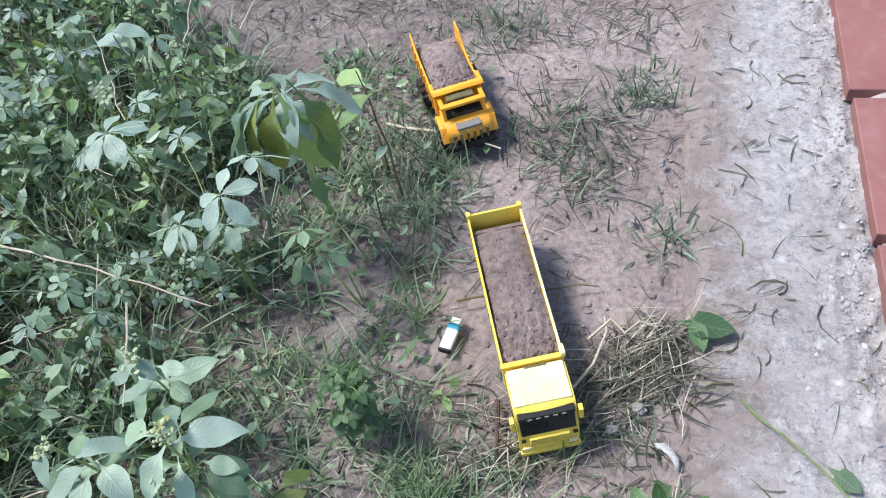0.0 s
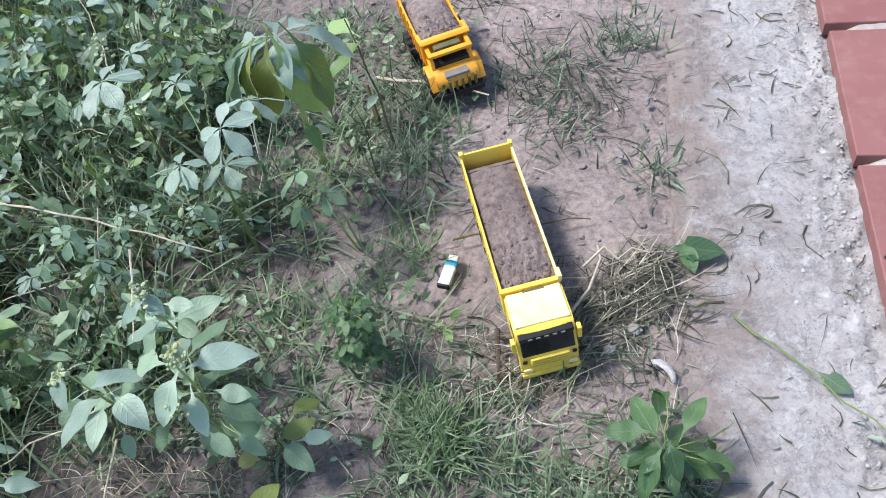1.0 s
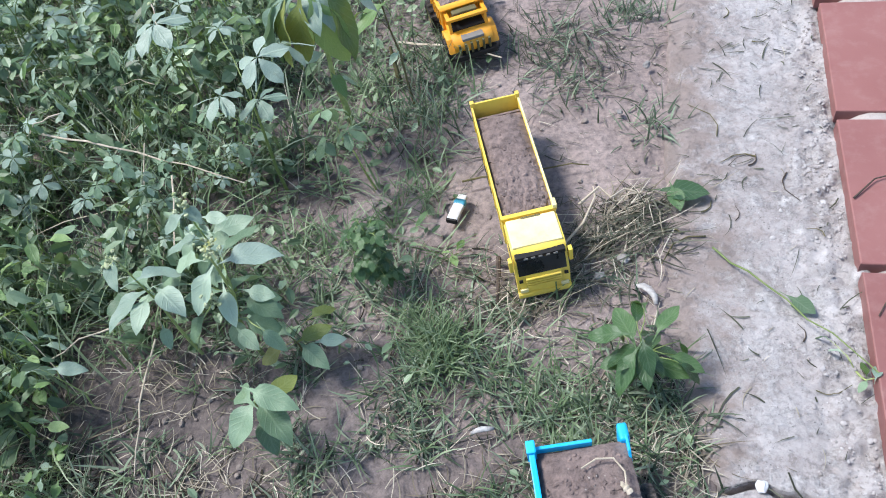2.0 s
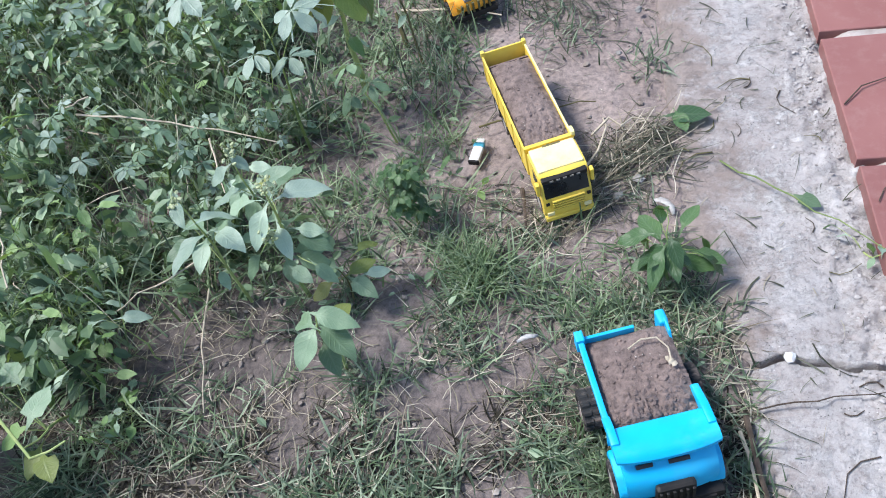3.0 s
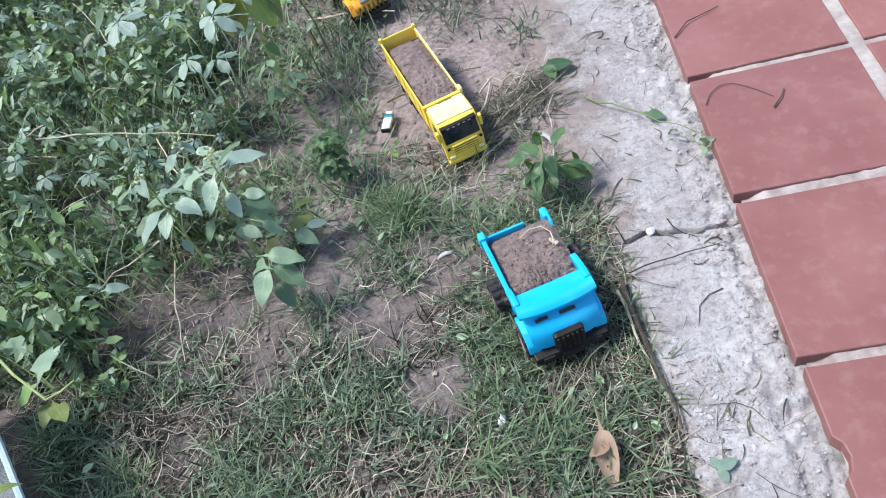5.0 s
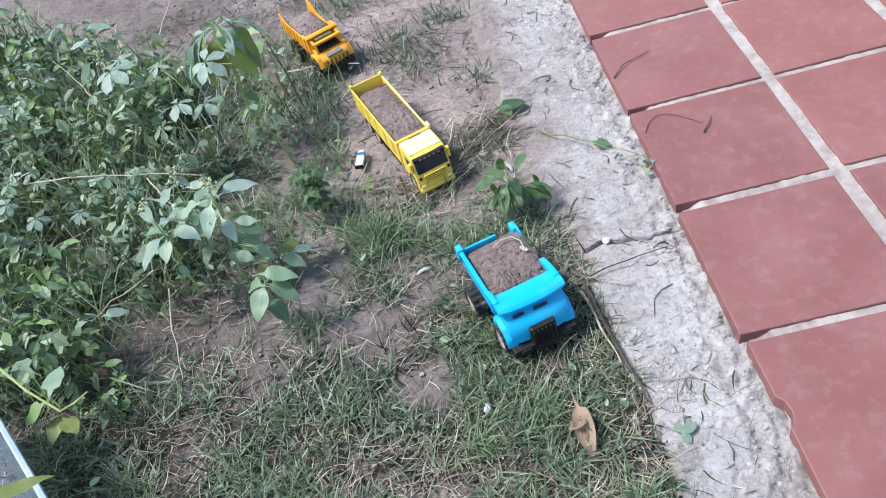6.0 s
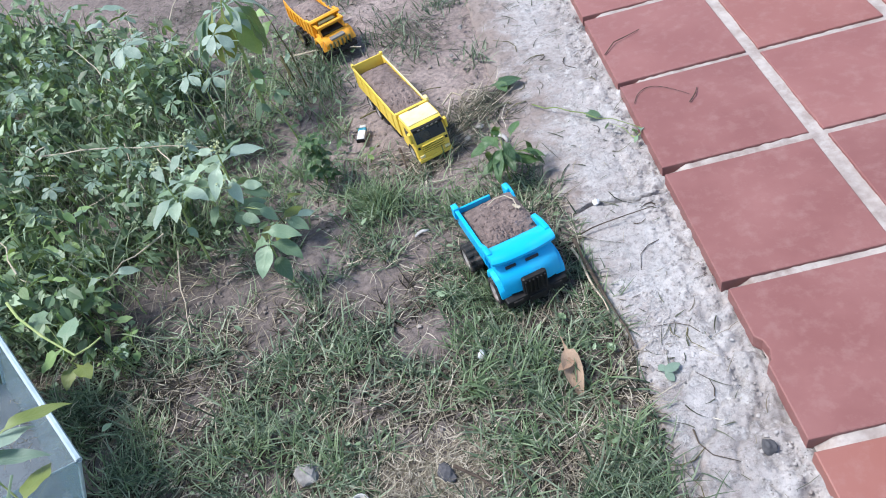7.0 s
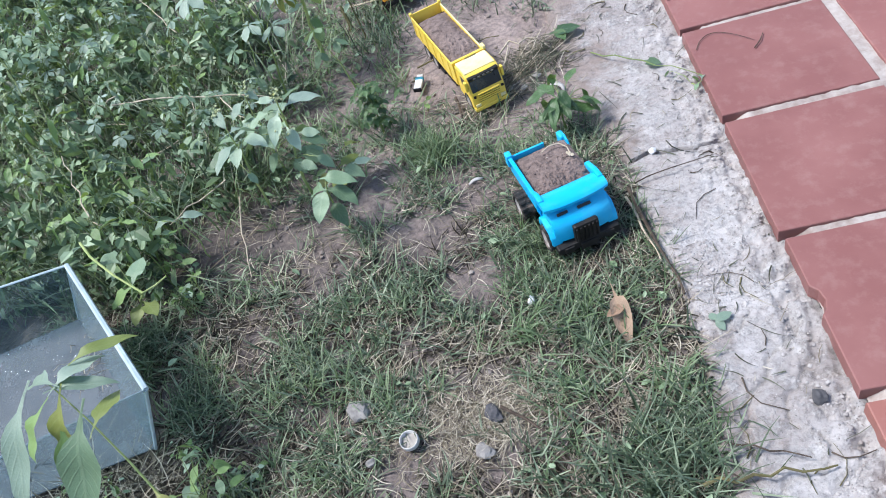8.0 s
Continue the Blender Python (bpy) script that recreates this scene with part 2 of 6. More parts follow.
STRAW = leaf_material("dry_grass", (0.13, 0.11, 0.083), (0.34, 0.30, 0.235), (0.66, 0.61, 0.51), (0.4, 0.34, 0.2), 0.8, True, 0.2)
# dead blades, coloured near black to carry the shade between the grass
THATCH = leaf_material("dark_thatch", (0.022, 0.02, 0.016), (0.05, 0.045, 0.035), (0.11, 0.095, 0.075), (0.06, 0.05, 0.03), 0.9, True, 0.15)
CLIP = leaf_material("wilted_grass", (0.045, 0.048, 0.036), (0.085, 0.092, 0.065), (0.17, 0.175, 0.135), (0.15, 0.16, 0.08), 0.7, True, 0.25)
UNDER = leaf_material("small_weed_leaf", (0.025, 0.052, 0.024), (0.140, 0.225, 0.118), (0.39, 0.51, 0.34), (0.28, 0.40, 0.11), 0.5, True)
DRYLEAF = leaf_material("dry_leaf", (0.33, 0.21, 0.145), (0.40, 0.275, 0.20), (0.46, 0.33, 0.245), (0.45, 0.29, 0.15), 0.75, False, 0.3)
FLOWER = plain("green_flower_head", (0.28, 0.34, 0.16), (0.5, 0.54, 0.36), 120, 0.8, 0.2, 0.6)
TRAY = clear_plastic("clear_blue_plastic", (0.36, 0.44, 0.48), 0.04, 0.18)
TRAY_BASE = clear_plastic("dusty_plastic_base", (0.15, 0.18, 0.205), 0.45, 0.85)
# more haze than the clear walls, to paint the right wall as lit
TRAY_SIDE = clear_plastic("hazy_lit_plastic", (0.27, 0.36, 0.41), 0.35, 0.65)
TRAY_RIM = plain("milky_plastic_rim", (0.36, 0.46, 0.51), (0.46, 0.56, 0.61), 30, 0.3, 0.5, 0.1, True, 90, (0.3, 0.32, 0.3), 0.4)


# ---------------------------------------------------------------- builders
def mesh_of(name, bm, material, smooth=False):
    me = bpy.data.meshes.new(name)
    bm.normal_update()
    bm.to_mesh(me)
    bm.free()
    for m in material if isinstance(material, (list, tuple)) else (material,):
        me.materials.append(m)
    if smooth:
        me.polygons.foreach_set("use_smooth", [True] * len(me.polygons))
    if smooth == "crisp":
        me.set_sharp_from_angle(angle=radians(38))
    return me


def part(name, bm, material, parent, label="", smooth=False):
    ob = new(name, bm if isinstance(bm, bpy.types.Mesh) else mesh_of(name, bm, material, smooth))
    ob.parent = parent
    return tagged(ob, label)


def box(bm, x0, x1, y0, y1, z0, z1, bevel=0.0, m=None, seg=2):
    made = bmesh.ops.create_cube(bm, size=1)["verts"]
    for v in made:
        v.co = Vector(((x0 + x1) / 2 + v.co.x * (x1 - x0), (y0 + y1) / 2 + v.co.y * (y1 - y0), (z0 + z1) / 2 + v.co.z * (z1 - z0)))
        if m:
            v.co = m @ v.co
    if bevel:
        edges = list({e for v in made for e in v.link_edges})
        bmesh.ops.bevel(bm, geom=edges, offset=bevel, segments=seg, affect="EDGES", profile=0.6)
    return bm


def prism(bm, profile, x0, x1, bevel=0.0):
    """A side profile of (y, z) drawn out along x."""
    a = [bm.verts.new((x0, y, z)) for y, z in profile]
    b = [bm.verts.new((x1, y, z)) for y, z in profile]
    n = len(a)
    fs = [bm.faces.new(a), bm.faces.new(b[::-1])]
    for i in range(n):
        fs.append(bm.faces.new((a[i], b[i], b[(i + 1) % n], a[(i + 1) % n])))
    bmesh.ops.recalc_face_normals(bm, faces=fs)
    if bevel:
        edges = list({e for f in fs for e in f.edges})
        bmesh.ops.bevel(bm, geom=edges, offset=bevel, segments=2, affect="EDGES", profile=0.6)
    return bm


def bowed(bm, profile, half, bow=0.0, shrink=0.0, flare=0.0, n=16):
    """A side profile of (y, z) drawn out along x, bulging forwards in the middle and rounded off towards its ends."""
    cy = sum(p[0] for p in profile) / len(profile)
    cz = sum(p[1] for p in profile) / len(profile)
    rings = []
    for i in range(n + 1):
        u = math.sin((i / n * 2 - 1) * math.pi / 2)
        k = 1 - shrink * abs(u) ** 6
        lift = flare * abs(u) ** 4
        rings.append([bm.verts.new((u * half, cy + (y - cy) * k - (bow * (1 - u * u) if y < cy else 0), cz + (z - cz) * k + lift)) for y, z in profile])
    fs = [bm.faces.new(rings[0]), bm.faces.new(rings[-1][::-1])]
    m = len(profile)
    for a, b in zip(rings, rings[1:]):
        for j in range(m):
            fs.append(bm.faces.new((a[j], b[j], b[(j + 1) % m], a[(j + 1) % m])))
    bmesh.ops.recalc_face_normals(bm, faces=fs)
    return bm


def lathe(bm, profile, segs=20, axis="x"):
    """(radius, along) turned round the x or z axis."""
    rings = []
    for k in range(segs):
        a = 2 * math.pi * k / segs
        rings.append([bm.verts.new((s, r * math.cos(a), r * math.sin(a)) if axis == "x" else (r * math.cos(a), r * math.sin(a), s)) for r, s in profile])
    fs = []
    for k in range(segs):
        p, q = rings[k], rings[(k + 1) % segs]
        for i in range(len(profile) - 1):
            fs.append(bm.faces.new((p[i], p[i + 1], q[i + 1], q[i])))
    bmesh.ops.remove_doubles(bm, verts=[v for r in rings for v in r], dist=1e-6)
    bmesh.ops.recalc_face_normals(bm, faces=[f for f in fs if f.is_valid])
    return bm


def tube(bm, pts, radii, sides=5):
    """A tapered tube along points."""
    pts = [Vector(p) for p in pts]
    rings = []
    for i, p in enumerate(pts):
        d = (pts[min(i + 1, len(pts) - 1)] - pts[max(i - 1, 0)]).normalized()
        u = d.cross(Vector((0.31, 0.17, 0.93)) if abs(d.z) < 0.9 else Vector((1, 0, 0))).normalized()
        w = d.cross(u)
        r = radii[i] if isinstance(radii, (list, tuple)) else radii
        rings.append([bm.verts.new(p + (u * math.cos(a) + w * math.sin(a)) * r) for a in (2 * math.pi * k / sides for k in range(sides))])
    for a, b in zip(rings, rings[1:]):
        for k in range(sides):
            bm.faces.new((a[k], a[(k + 1) % sides], b[(k + 1) % sides], b[k]))
    bm.faces.new(rings[0][::-1])
    bm.faces.new(rings[-1])
    return bm


def bend(a, b, sag=0.0, n=5, wob=0.0):
    """Points from a to b, bowed by sag and a little crooked."""
    a, b = Vector(a), Vector(b)
    out = []
    for i in range(n):
        t = i / (n - 1)
        p = a.lerp(b, t) + Vector((0, 0, sag * math.sin(math.pi * t)))
        if 0 < i < n - 1 and wob:
            p += Vector((random.uniform(-wob, wob), random.uniform(-wob, wob), random.uniform(-wob, wob)))
        out.append(p)
    return out


def ball(level):
    """Corners and faces of a round stone, built once."""
    b = bmesh.new()
    bmesh.ops.create_icosphere(b, subdivisions=level, radius=1)
    b.verts.index_update()
    got = [v.co.copy() for v in b.verts], [[v.index for v in f.verts] for f in b.faces]
    b.free()
    return got


BALLS = {k: ball(k) for k in (1, 2)}


def stone(bm, at, r, flat=0.6, level=1):
    at = Vector(at)
    s = Vector((random.uniform(0.7, 1.3), random.uniform(0.7, 1.3), flat * random.uniform(0.8, 1.2))) * r
    turn = Euler((random.uniform(-0.3, 0.3), random.uniform(-0.3, 0.3), random.uniform(0, 6.3))).to_matrix()
    spots, faces = BALLS[level]
    made = [bm.verts.new(at + turn @ Vector((c.x * s.x, c.y * s.y, c.z * s.z)) * (1 + 0.45 * noise.noise(c * 1.3 + at * 50))) for c in spots]
    for f in faces:
        bm.faces.new([made[k] for k in f])
    return bm


def grid_mesh(name, xs, ys, height, material):
    """A sheet over the coordinates xs and ys with height(x, y)."""
    verts = [(x, y, height(x, y)) for y in ys for x in xs]
    nx, ny = len(xs), len(ys)
    i = np.arange((nx - 1) * (ny - 1))
    a = i % (nx - 1) + i // (nx - 1) * nx
    faces = np.stack([a, a + 1, a + 1 + nx, a + nx], 1).tolist()
    me = bpy.data.meshes.new(name)
    me.from_pydata(verts, [], faces)
    me.materials.append(material)
    me.polygons.foreach_set("use_smooth", [True] * len(faces))
    return me


# ---------------------------------------------------------------- ground
def hills(x, y):
    """The lie of the garden soil."""
    h = 0.012 * noise.noise(Vector((x * 3.1, y * 3.1, 0.0))) - 0.010
    h += 0.006 * noise.noise(Vector((x * 13, y * 13, 3.0)))
    k = noise.noise(Vector((x * 5, y * 5, 9.0)))
    h += (0.0045 + 0.004 * max(k, 0)) * noise.noise(Vector((x * 48, y * 48, 1.0)))
    return h


def concrete_edge(y):
    """Where the concrete strip ends on the garden side."""
    e = -0.262 + 0.062 * min(1, max(0, (-0.72 - y) / 0.2)) + 0.02 * min(1, max(0, (-1.0 - y) / 0.3)) - 0.03 * min(1, max(0, (-1.38 - y) / 0.25))
    return e + 0.012 * noise.noise(Vector((y * 9, 2.0, 0.0))) + 0.006 * noise.noise(Vector((y * 45, 5.0, 0.0)))


def ground_height(x, y):
    if x > concrete_edge(y) + 0.02:
        return -0.05
    far = max(0.0, max(abs(x + 1.0) - 2.2, abs(y) - 2.4))
    return hills(x, y) - 0.002 if far < 0.3 else -0.012


far_steps = np.geomspace(0.03, 60, 34)
gx = np.concatenate([-2.9 - far_steps[::-1], np.arange(-2.9, -0.10, 0.010), -0.10 + far_steps])
gy = np.concatenate([-2.2 - far_steps[::-1], np.arange(-2.2, 1.9, 0.011), 1.9 + far_steps])
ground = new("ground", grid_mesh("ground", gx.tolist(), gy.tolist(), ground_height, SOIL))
tagged(ground, "bare brown garden soil, trodden and dusty", "ground", kind="structure")


def concrete_height(x, y):
    z = 0.004 * noise.noise(Vector((x * 9, y * 9, 4.0))) + 0.0018 * noise.noise(Vector((x * 60, y * 60, 6.0)))
    rim = min(1, max(0, (x + 0.085) / 0.06))
    z += rim * (0.003 + 0.016 * noise.noise(Vector((x * 42, y * 42, 8.0))) + 0.006 * noise.noise(Vector((x * 110, y * 110, 2.0))))
    c = -0.945 - 0.03 * (x + 0.14) * 3 + 0.012 * noise.noise(Vector((x * 25, 7.0, 0.0)))
    z -= 0.034 * math.exp(-(((y - c) / (0.0040 + 0.0025 * noise.noise(Vector((x * 40, 1, 1))))) ** 4)) if x > -0.2 else 0
    # hairline breaks of the thin screed
    if y < -1.3:
        k = abs(noise.noise(Vector((x * 11, y * 11, 12.0))))
        z -= 0.007 * min(1, (-1.3 - y) / 0.1) * math.exp(-((k / 0.022) ** 2))
    return z


cy = np.concatenate([np.linspace(-8, -2.2, 20), np.arange(-2.19, -1.02, 0.0055), np.arange(-1.02, -0.88, 0.0018), np.arange(-0.88, 1.8, 0.0065), np.linspace(1.81, 9, 20)])
cu = np.concatenate([[-0.02, 0.0], np.linspace(0.02, 1.0, 52)])
cverts, nx = [], len(cu)
for y in cy.tolist():
    e = concrete_edge(y)
    for u in cu.tolist():
        x = e + (0.02 - e) * u
        edge_drop = 0.03 if u < 0 else 0.010 * max(0, 1 - u / 0.12)
        cverts.append((x, y, concrete_height(x, y) - edge_drop))
ci = np.arange((nx - 1) * (len(cy) - 1))
ca = ci % (nx - 1) + ci // (nx - 1) * nx
cme = bpy.data.meshes.new("pavement")
cme.from_pydata(cverts, [], np.stack([ca, ca + 1, ca + 1 + nx, ca + nx], 1).tolist())
cme.materials.append(CONCRETE)
cme.polygons.foreach_set("use_smooth", [True] * len(cme.polygons))
pavement = tagged(new("pavement", cme), "pale worn concrete strip with a crack and a crumbling edge", "pavement", kind="structure")

bm = bmesh.new()
for k in range(2500):
    y = random.uniform(-2.1, 1.1)
    x = -0.003 - abs(random.gauss(0, 0.034))
    if k % 9 == 0:
        # loose rubble where the skin has broken up
        x, y = random.gauss(-0.115, 0.03), random.gauss(-1.27, 0.05)
    if x < concrete_edge(y):
        continue
    stone(bm, (x, y, concrete_height(x, y) + 0.0008), random.choice((0.001, 0.0013, 0.0017, 0.002, 0.002, 0.0025, 0.003, 0.004)), 0.5)
part("mortar_crumb", bm, CRUMB, pavement, "broken pale mortar crumbs")["kind"] = "stuff"

# ---------------------------------------------------------------- terrace
PITCH = 0.31
terrace = tagged(new("terrace_floor"), "red terracotta tile terrace with wide mortar joints", "floor", kind="structure")
gxs = np.concatenate([np.arange(0.016, 0.75, 0.012), np.linspace(0.76, 3.06, 12)])
gys = np.concatenate([np.linspace(-4.66, -2.2, 8), np.arange(-2.19, 0.8, 0.012), np.linspace(0.82, 1.87, 6)])
me = grid_mesh("joint_bed", gxs.tolist(), gys.tolist(), lambda x, y: 0.0245 - 0.016 * min(1, max(0, (0.052 + 0.02 * noise.noise(Vector((y * 8, 0, 0))) - x) / 0.022)) + 0.003 * noise.noise(Vector((x * 60, y * 60, 0))) + 0.003 * noise.noise(Vector((x * 20, y * 20, 5))), MORTAR)
part("mortar_joint", me, MORTAR, terrace, "pale rough mortar")
bm = box(bmesh.new(), 0.085, 3.06, -4.66, 1.87, -0.045, 0.016)
part("screed", bm, MORTAR, terrace)


def tile_mesh(w, notch=False):
    """A square tile, from its near left corner, with worn edges."""
    d = PITCH - 0.017
    if notch:
        outline = [(0, 0), (w, 0), (w, d), (0, d), (0, 0.19), (0.010, 0.178), (0.013, 0.160), (0.008, 0.142), (0, 0.134)]
    else:
        outline = [(0, 0), (w, 0), (w, d), (0, d)]
    b = bmesh.new()
    f = b.faces.new([b.verts.new((x, y, 0.030)) for x, y in outline])
    got = bmesh.ops.extrude_face_region(b, geom=[f])["geom"]
    for v in got:
        if isinstance(v, bmesh.types.BMVert):
            v.co.z = 0.004
    bmesh.ops.recalc_face_normals(b, faces=b.faces[:])
    top = [e for e in b.edges if all(v.co.z > 0.02 for v in e.verts)]
    bmesh.ops.bevel(b, geom=top, offset=0.0022, segments=2, affect="EDGES", profile=0.5)
    return mesh_of("tile", b, TILE)


TILE_EDGE, TILE_INNER, TILE_BROKEN = tile_mesh(0.291), tile_mesh(0.279), tile_mesh(0.291, True)
for r in range(-6, 15):
    for c in range(0, 9):
        broken = (r, c) == (4, 0)
        ob = part("tile", TILE_BROKEN if broken else TILE_INNER if c else TILE_EDGE, TILE, terrace, "tile with a chipped edge" if broken else "")
        x = 0.325 + (c - 1) * 0.306 if c else 0.003
        ob.matrix_basis = pose(x + random.uniform(-0.003, 0.003), -(r + 1) * PITCH + 0.009 + random.uniform(-0.003, 0.003), random.uniform(-0.001, 0.001), random.uniform(-0.25, 0.25), random.uniform(-0.25, 0.25), random.uniform(-0.4, 0.4))


# ---------------------------------------------------------------- toy trucks; their nose points along -y
def wheel(truck, x, y, r, w, rim_mat=RIM, tread=14):
    """A tyre with blocks and a rim in it."""
    side = 1 if x > 0 else -1
    b = bmesh.new()
    h = w / 2
    rings, segs = [], tread * 4
    for k in range(segs):
        a = 2 * math.pi * k / segs
        o = r * (1.01 if k % 4 < 2 else 0.93)
        rings.append([b.verts.new((x1, q * math.cos(a), q * math.sin(a))) for q, x1 in ((r * 0.67, -h * 0.8), (r * 0.73, -h), (r * 0.87, -h), (o, -h * 0.85), (o, -h * 0.1), (r * 0.93, 0), (o, h * 0.1), (o, h * 0.85), (r * 0.87, h), (r * 0.73, h), (r * 0.67, h * 0.8))])
    for p, q in zip(rings, rings[1:] + rings[:1]):
        for i in range(11):
            b.faces.new((p[i], p[(i + 1) % 11], q[(i + 1) % 11], q[i]))
    bmesh.ops.recalc_face_normals(b, faces=b.faces[:])
    tyre = part("tyre", b, TYRE, None, "dusty black tyre", False)
    tyre.parent = None
    hub = new("wheel")
    hub.parent = truck
    hub.location = (x, y, r)
    tyre.parent = hub
    b = bmesh.new()
    o = side * h
    lathe(b, [(0.0001, o * 0.75), (r * 0.16, o * 0.78), (r * 0.2, o * 0.55), (r * 0.57, o * 0.5), (r * 0.63, o * 0.86), (r * 0.69, o * 0.86), (r * 0.69, -o * 0.6), (0.0001, -o * 0.6)], 18)
    for k in range(5):
        a = 2 * math.pi * k / 5
        box(b, min(o * 0.5, o * 0.66), max(o * 0.5, o * 0.66), r * 0.27, r * 0.37, -r * 0.05, r * 0.05, 0, Matrix.Rotation(a, 4, "X"))
    part("rim", b, rim_mat, hub, "dusty wheel rim", True)
    return hub


def soil_load(truck, x, y0, y1, z, mound, seed, spill=0.0, clods=190):
    """A heap of loose soil with clods crowded towards the cab, closed below."""
    n, m = 44, 66
    b = bmesh.new()

    def top(u, v):
        fall = (1 - abs(u) ** 3) * (1 - abs(v * 2 - 1) ** 4)
        p = Vector((u * x * 40, (y0 + (y1 - y0) * v) * 40, seed))
        rough = max(0.15, 1.15 - 1.5 * v) + max(0, noise.noise(p * 0.7))
        h = mound * fall * (0.7 + 0.35 * noise.noise(p * 0.45)) + 0.0026 * noise.noise(p * 1.4) + 0.0075 * abs(noise.noise(p * 2.6)) * rough + 0.0042 * abs(noise.noise(p * 6.0)) * rough
        return Vector((u * x + spill * max(0, u) ** 5 * (1 - abs(v * 2 - 1) ** 4), y0 + (y1 - y0) * v, z + h))

    rows = [[b.verts.new(top(i / n * 2 - 1, j / m)) for i in range(n + 1)] for j in range(m + 1)]
    for j in range(m):
        for i in range(n):
            b.faces.new((rows[j][i], rows[j][i + 1], rows[j + 1][i + 1], rows[j + 1][i]))
    ring = [rows[0][i] for i in range(n + 1)] + [rows[j][n] for j in range(1, m + 1)] + [rows[m][i] for i in range(n - 1, -1, -1)] + [rows[j][0] for j in range(m - 1, 0, -1)]
    low = [b.verts.new((v.co.x, v.co.y, z - 0.012)) for v in ring]
    for i in range(len(ring)):
        k = (i + 1) % len(ring)
        b.faces.new((ring[k], ring[i], low[i], low[k]))
    for k in range(clods):
        u, v = random.uniform(-0.9, 0.9), random.random() ** 1.8 * 0.88 + 0.05
        r = random.choice((0.0010, 0.0013, 0.0018, 0.0024, 0.0032, 0.0045))
        stone(b, top(u, v) - Vector((0, 0, r * 0.25)), r, 0.7)
    return part("soil_load", b, LOAD, truck, "heap of loose brown soil", "crisp")


def blue_truck():
    t = tagged(new("toy_dump_truck"), "bright blue plastic toy dump truck heaped with soil on the grass", "toy truck", "toy trucks in a row")
    b = box(bmesh.new(), -0.036, 0.036, -0.100, 0.092, 0.022, 0.046, 0.003)
    for y in (-0.072, 0.045):
        box(b, -0.058, 0.058, y - 0.004, y + 0.004, 0.022, 0.030)
    part("chassis", b, BLACK, t)
    # cab: rounded front that bulges out below the windows
    b = bmesh.new()
    bowed(b, [(-0.050, 0.040), (-0.050, 0.099), (-0.074, 0.099), (-0.080, 0.094), (-0.084, 0.089), (-0.094, 0.083), (-0.103, 0.076), (-0.108, 0.067), (-0.111, 0.055), (-0.111, 0.036), (-0.107, 0.032), (-0.098, 0.033), (-0.094, 0.046), (-0.060, 0.048)], 0.0575, 0.0055, 0.08)
    cab = part("cab", b, BLUE, t, "", "crisp")
    for s in (-1, 1):
        b = bmesh.new()
        prism(b, [(-0.044, 0.040), (-0.050, 0.060), (-0.066, 0.068), (-0.092, 0.066), (-0.108, 0.048), (-0.112, 0.030), (-0.104, 0.029), (-0.094, 0.052), (-0.064, 0.056), (-0.053, 0.038)], s * 0.046, s * 0.0665, 0.003)
        part("fender", b, BLUE, cab, "", "crisp")
    # canopy that reaches over the cab, its lip rounded and its ends swept back along the bed
    b = bmesh.new()
    bowed(b, [(-0.043, 0.066), (-0.043, 0.103), (-0.048, 0.107), (-0.066, 0.111), (-0.080, 0.112), (-0.088, 0.110), (-0.0925, 0.106), (-0.093, 0.101), (-0.089, 0.097), (-0.080, 0.096), (-0.060, 0.097), (-0.050, 0.095), (-0.048, 0.066)], 0.064, 0.0045, 0.06, 0.003)
    for s, end in ((-1, -0.020), (1, -0.004)):
        prism(b, [(end, 0.094), (end - 0.004, 0.103), (-0.044, 0.114), (-0.070, 0.116), (-0.074, 0.104), (-0.046, 0.098)], s * 0.054, s * 0.0645, 0.0022)
    part("canopy", b, BLUE, t, "", "crisp")
    # window slots under the canopy
    for x0, x1, bow in ((-0.042, -0.021, 0.0038), (-0.002, 0.024, 0.0053)):
        tilt = Matrix.Translation((0, -0.0895 - bow, 0.0862)) @ Matrix.Rotation(radians(-58), 4, "X")
        part("windscreen", box(bmesh.new(), x0, x1, -0.0030, 0.002, -0.0026, 0.0028, 0.0008, tilt), DARKGLASS, t, "dark window slot")
    b = box(bmesh.new(), -0.025, 0.025, -0.1245, -0.112, 0.026, 0.069, 0.005)
    grille = part("grille", b, BLACK, t, "black slatted radiator grille")
    for k in range(6):
        x = -0.020 + k * 0.008
        part("slat", box(bmesh.new(), x - 0.0018, x + 0.0018, -0.1275, -0.121, 0.031, 0.064, 0.0008), BLACK, grille)
    b = box(bmesh.new(), -0.062, 0.062, -0.126, -0.100, 0.014, 0.031, 0.003)
    box(b, -0.018, 0.018, -0.130, -0.118, 0.011, 0.026, 0.002)
    for s in (-1, 1):
        box(b, s * 0.040 - 0.010, s * 0.040 + 0.010, -0.129, -0.120, 0.015, 0.028, 0.002)
    part("bumper", b, BLACK, t)
    # bed
    b = box(bmesh.new(), -0.056, 0.056, -0.047, 0.104, 0.052, 0.058, 0.0015)
    prism(b, [(-0.046, 0.055), (-0.046, 0.096), (0.100, 0.101), (0.106, 0.058)], -0.060, -0.0565, 0.0008)
    prism(b, [(-0.046, 0.055), (-0.046, 0.096), (-0.012, 0.094), (0.004, 0.080), (0.070, 0.080), (0.082, 0.096), (0.104, 0.098), (0.106, 0.058)], 0.0565, 0.060, 0.0008)
    bed = part("bed", b, BLUE, t)
    b = box(bmesh.new(), -0.0635, -0.0555, -0.046, 0.106, 0.098, 0.1035, 0.0015)
    part("rail", b, BLUE, bed)
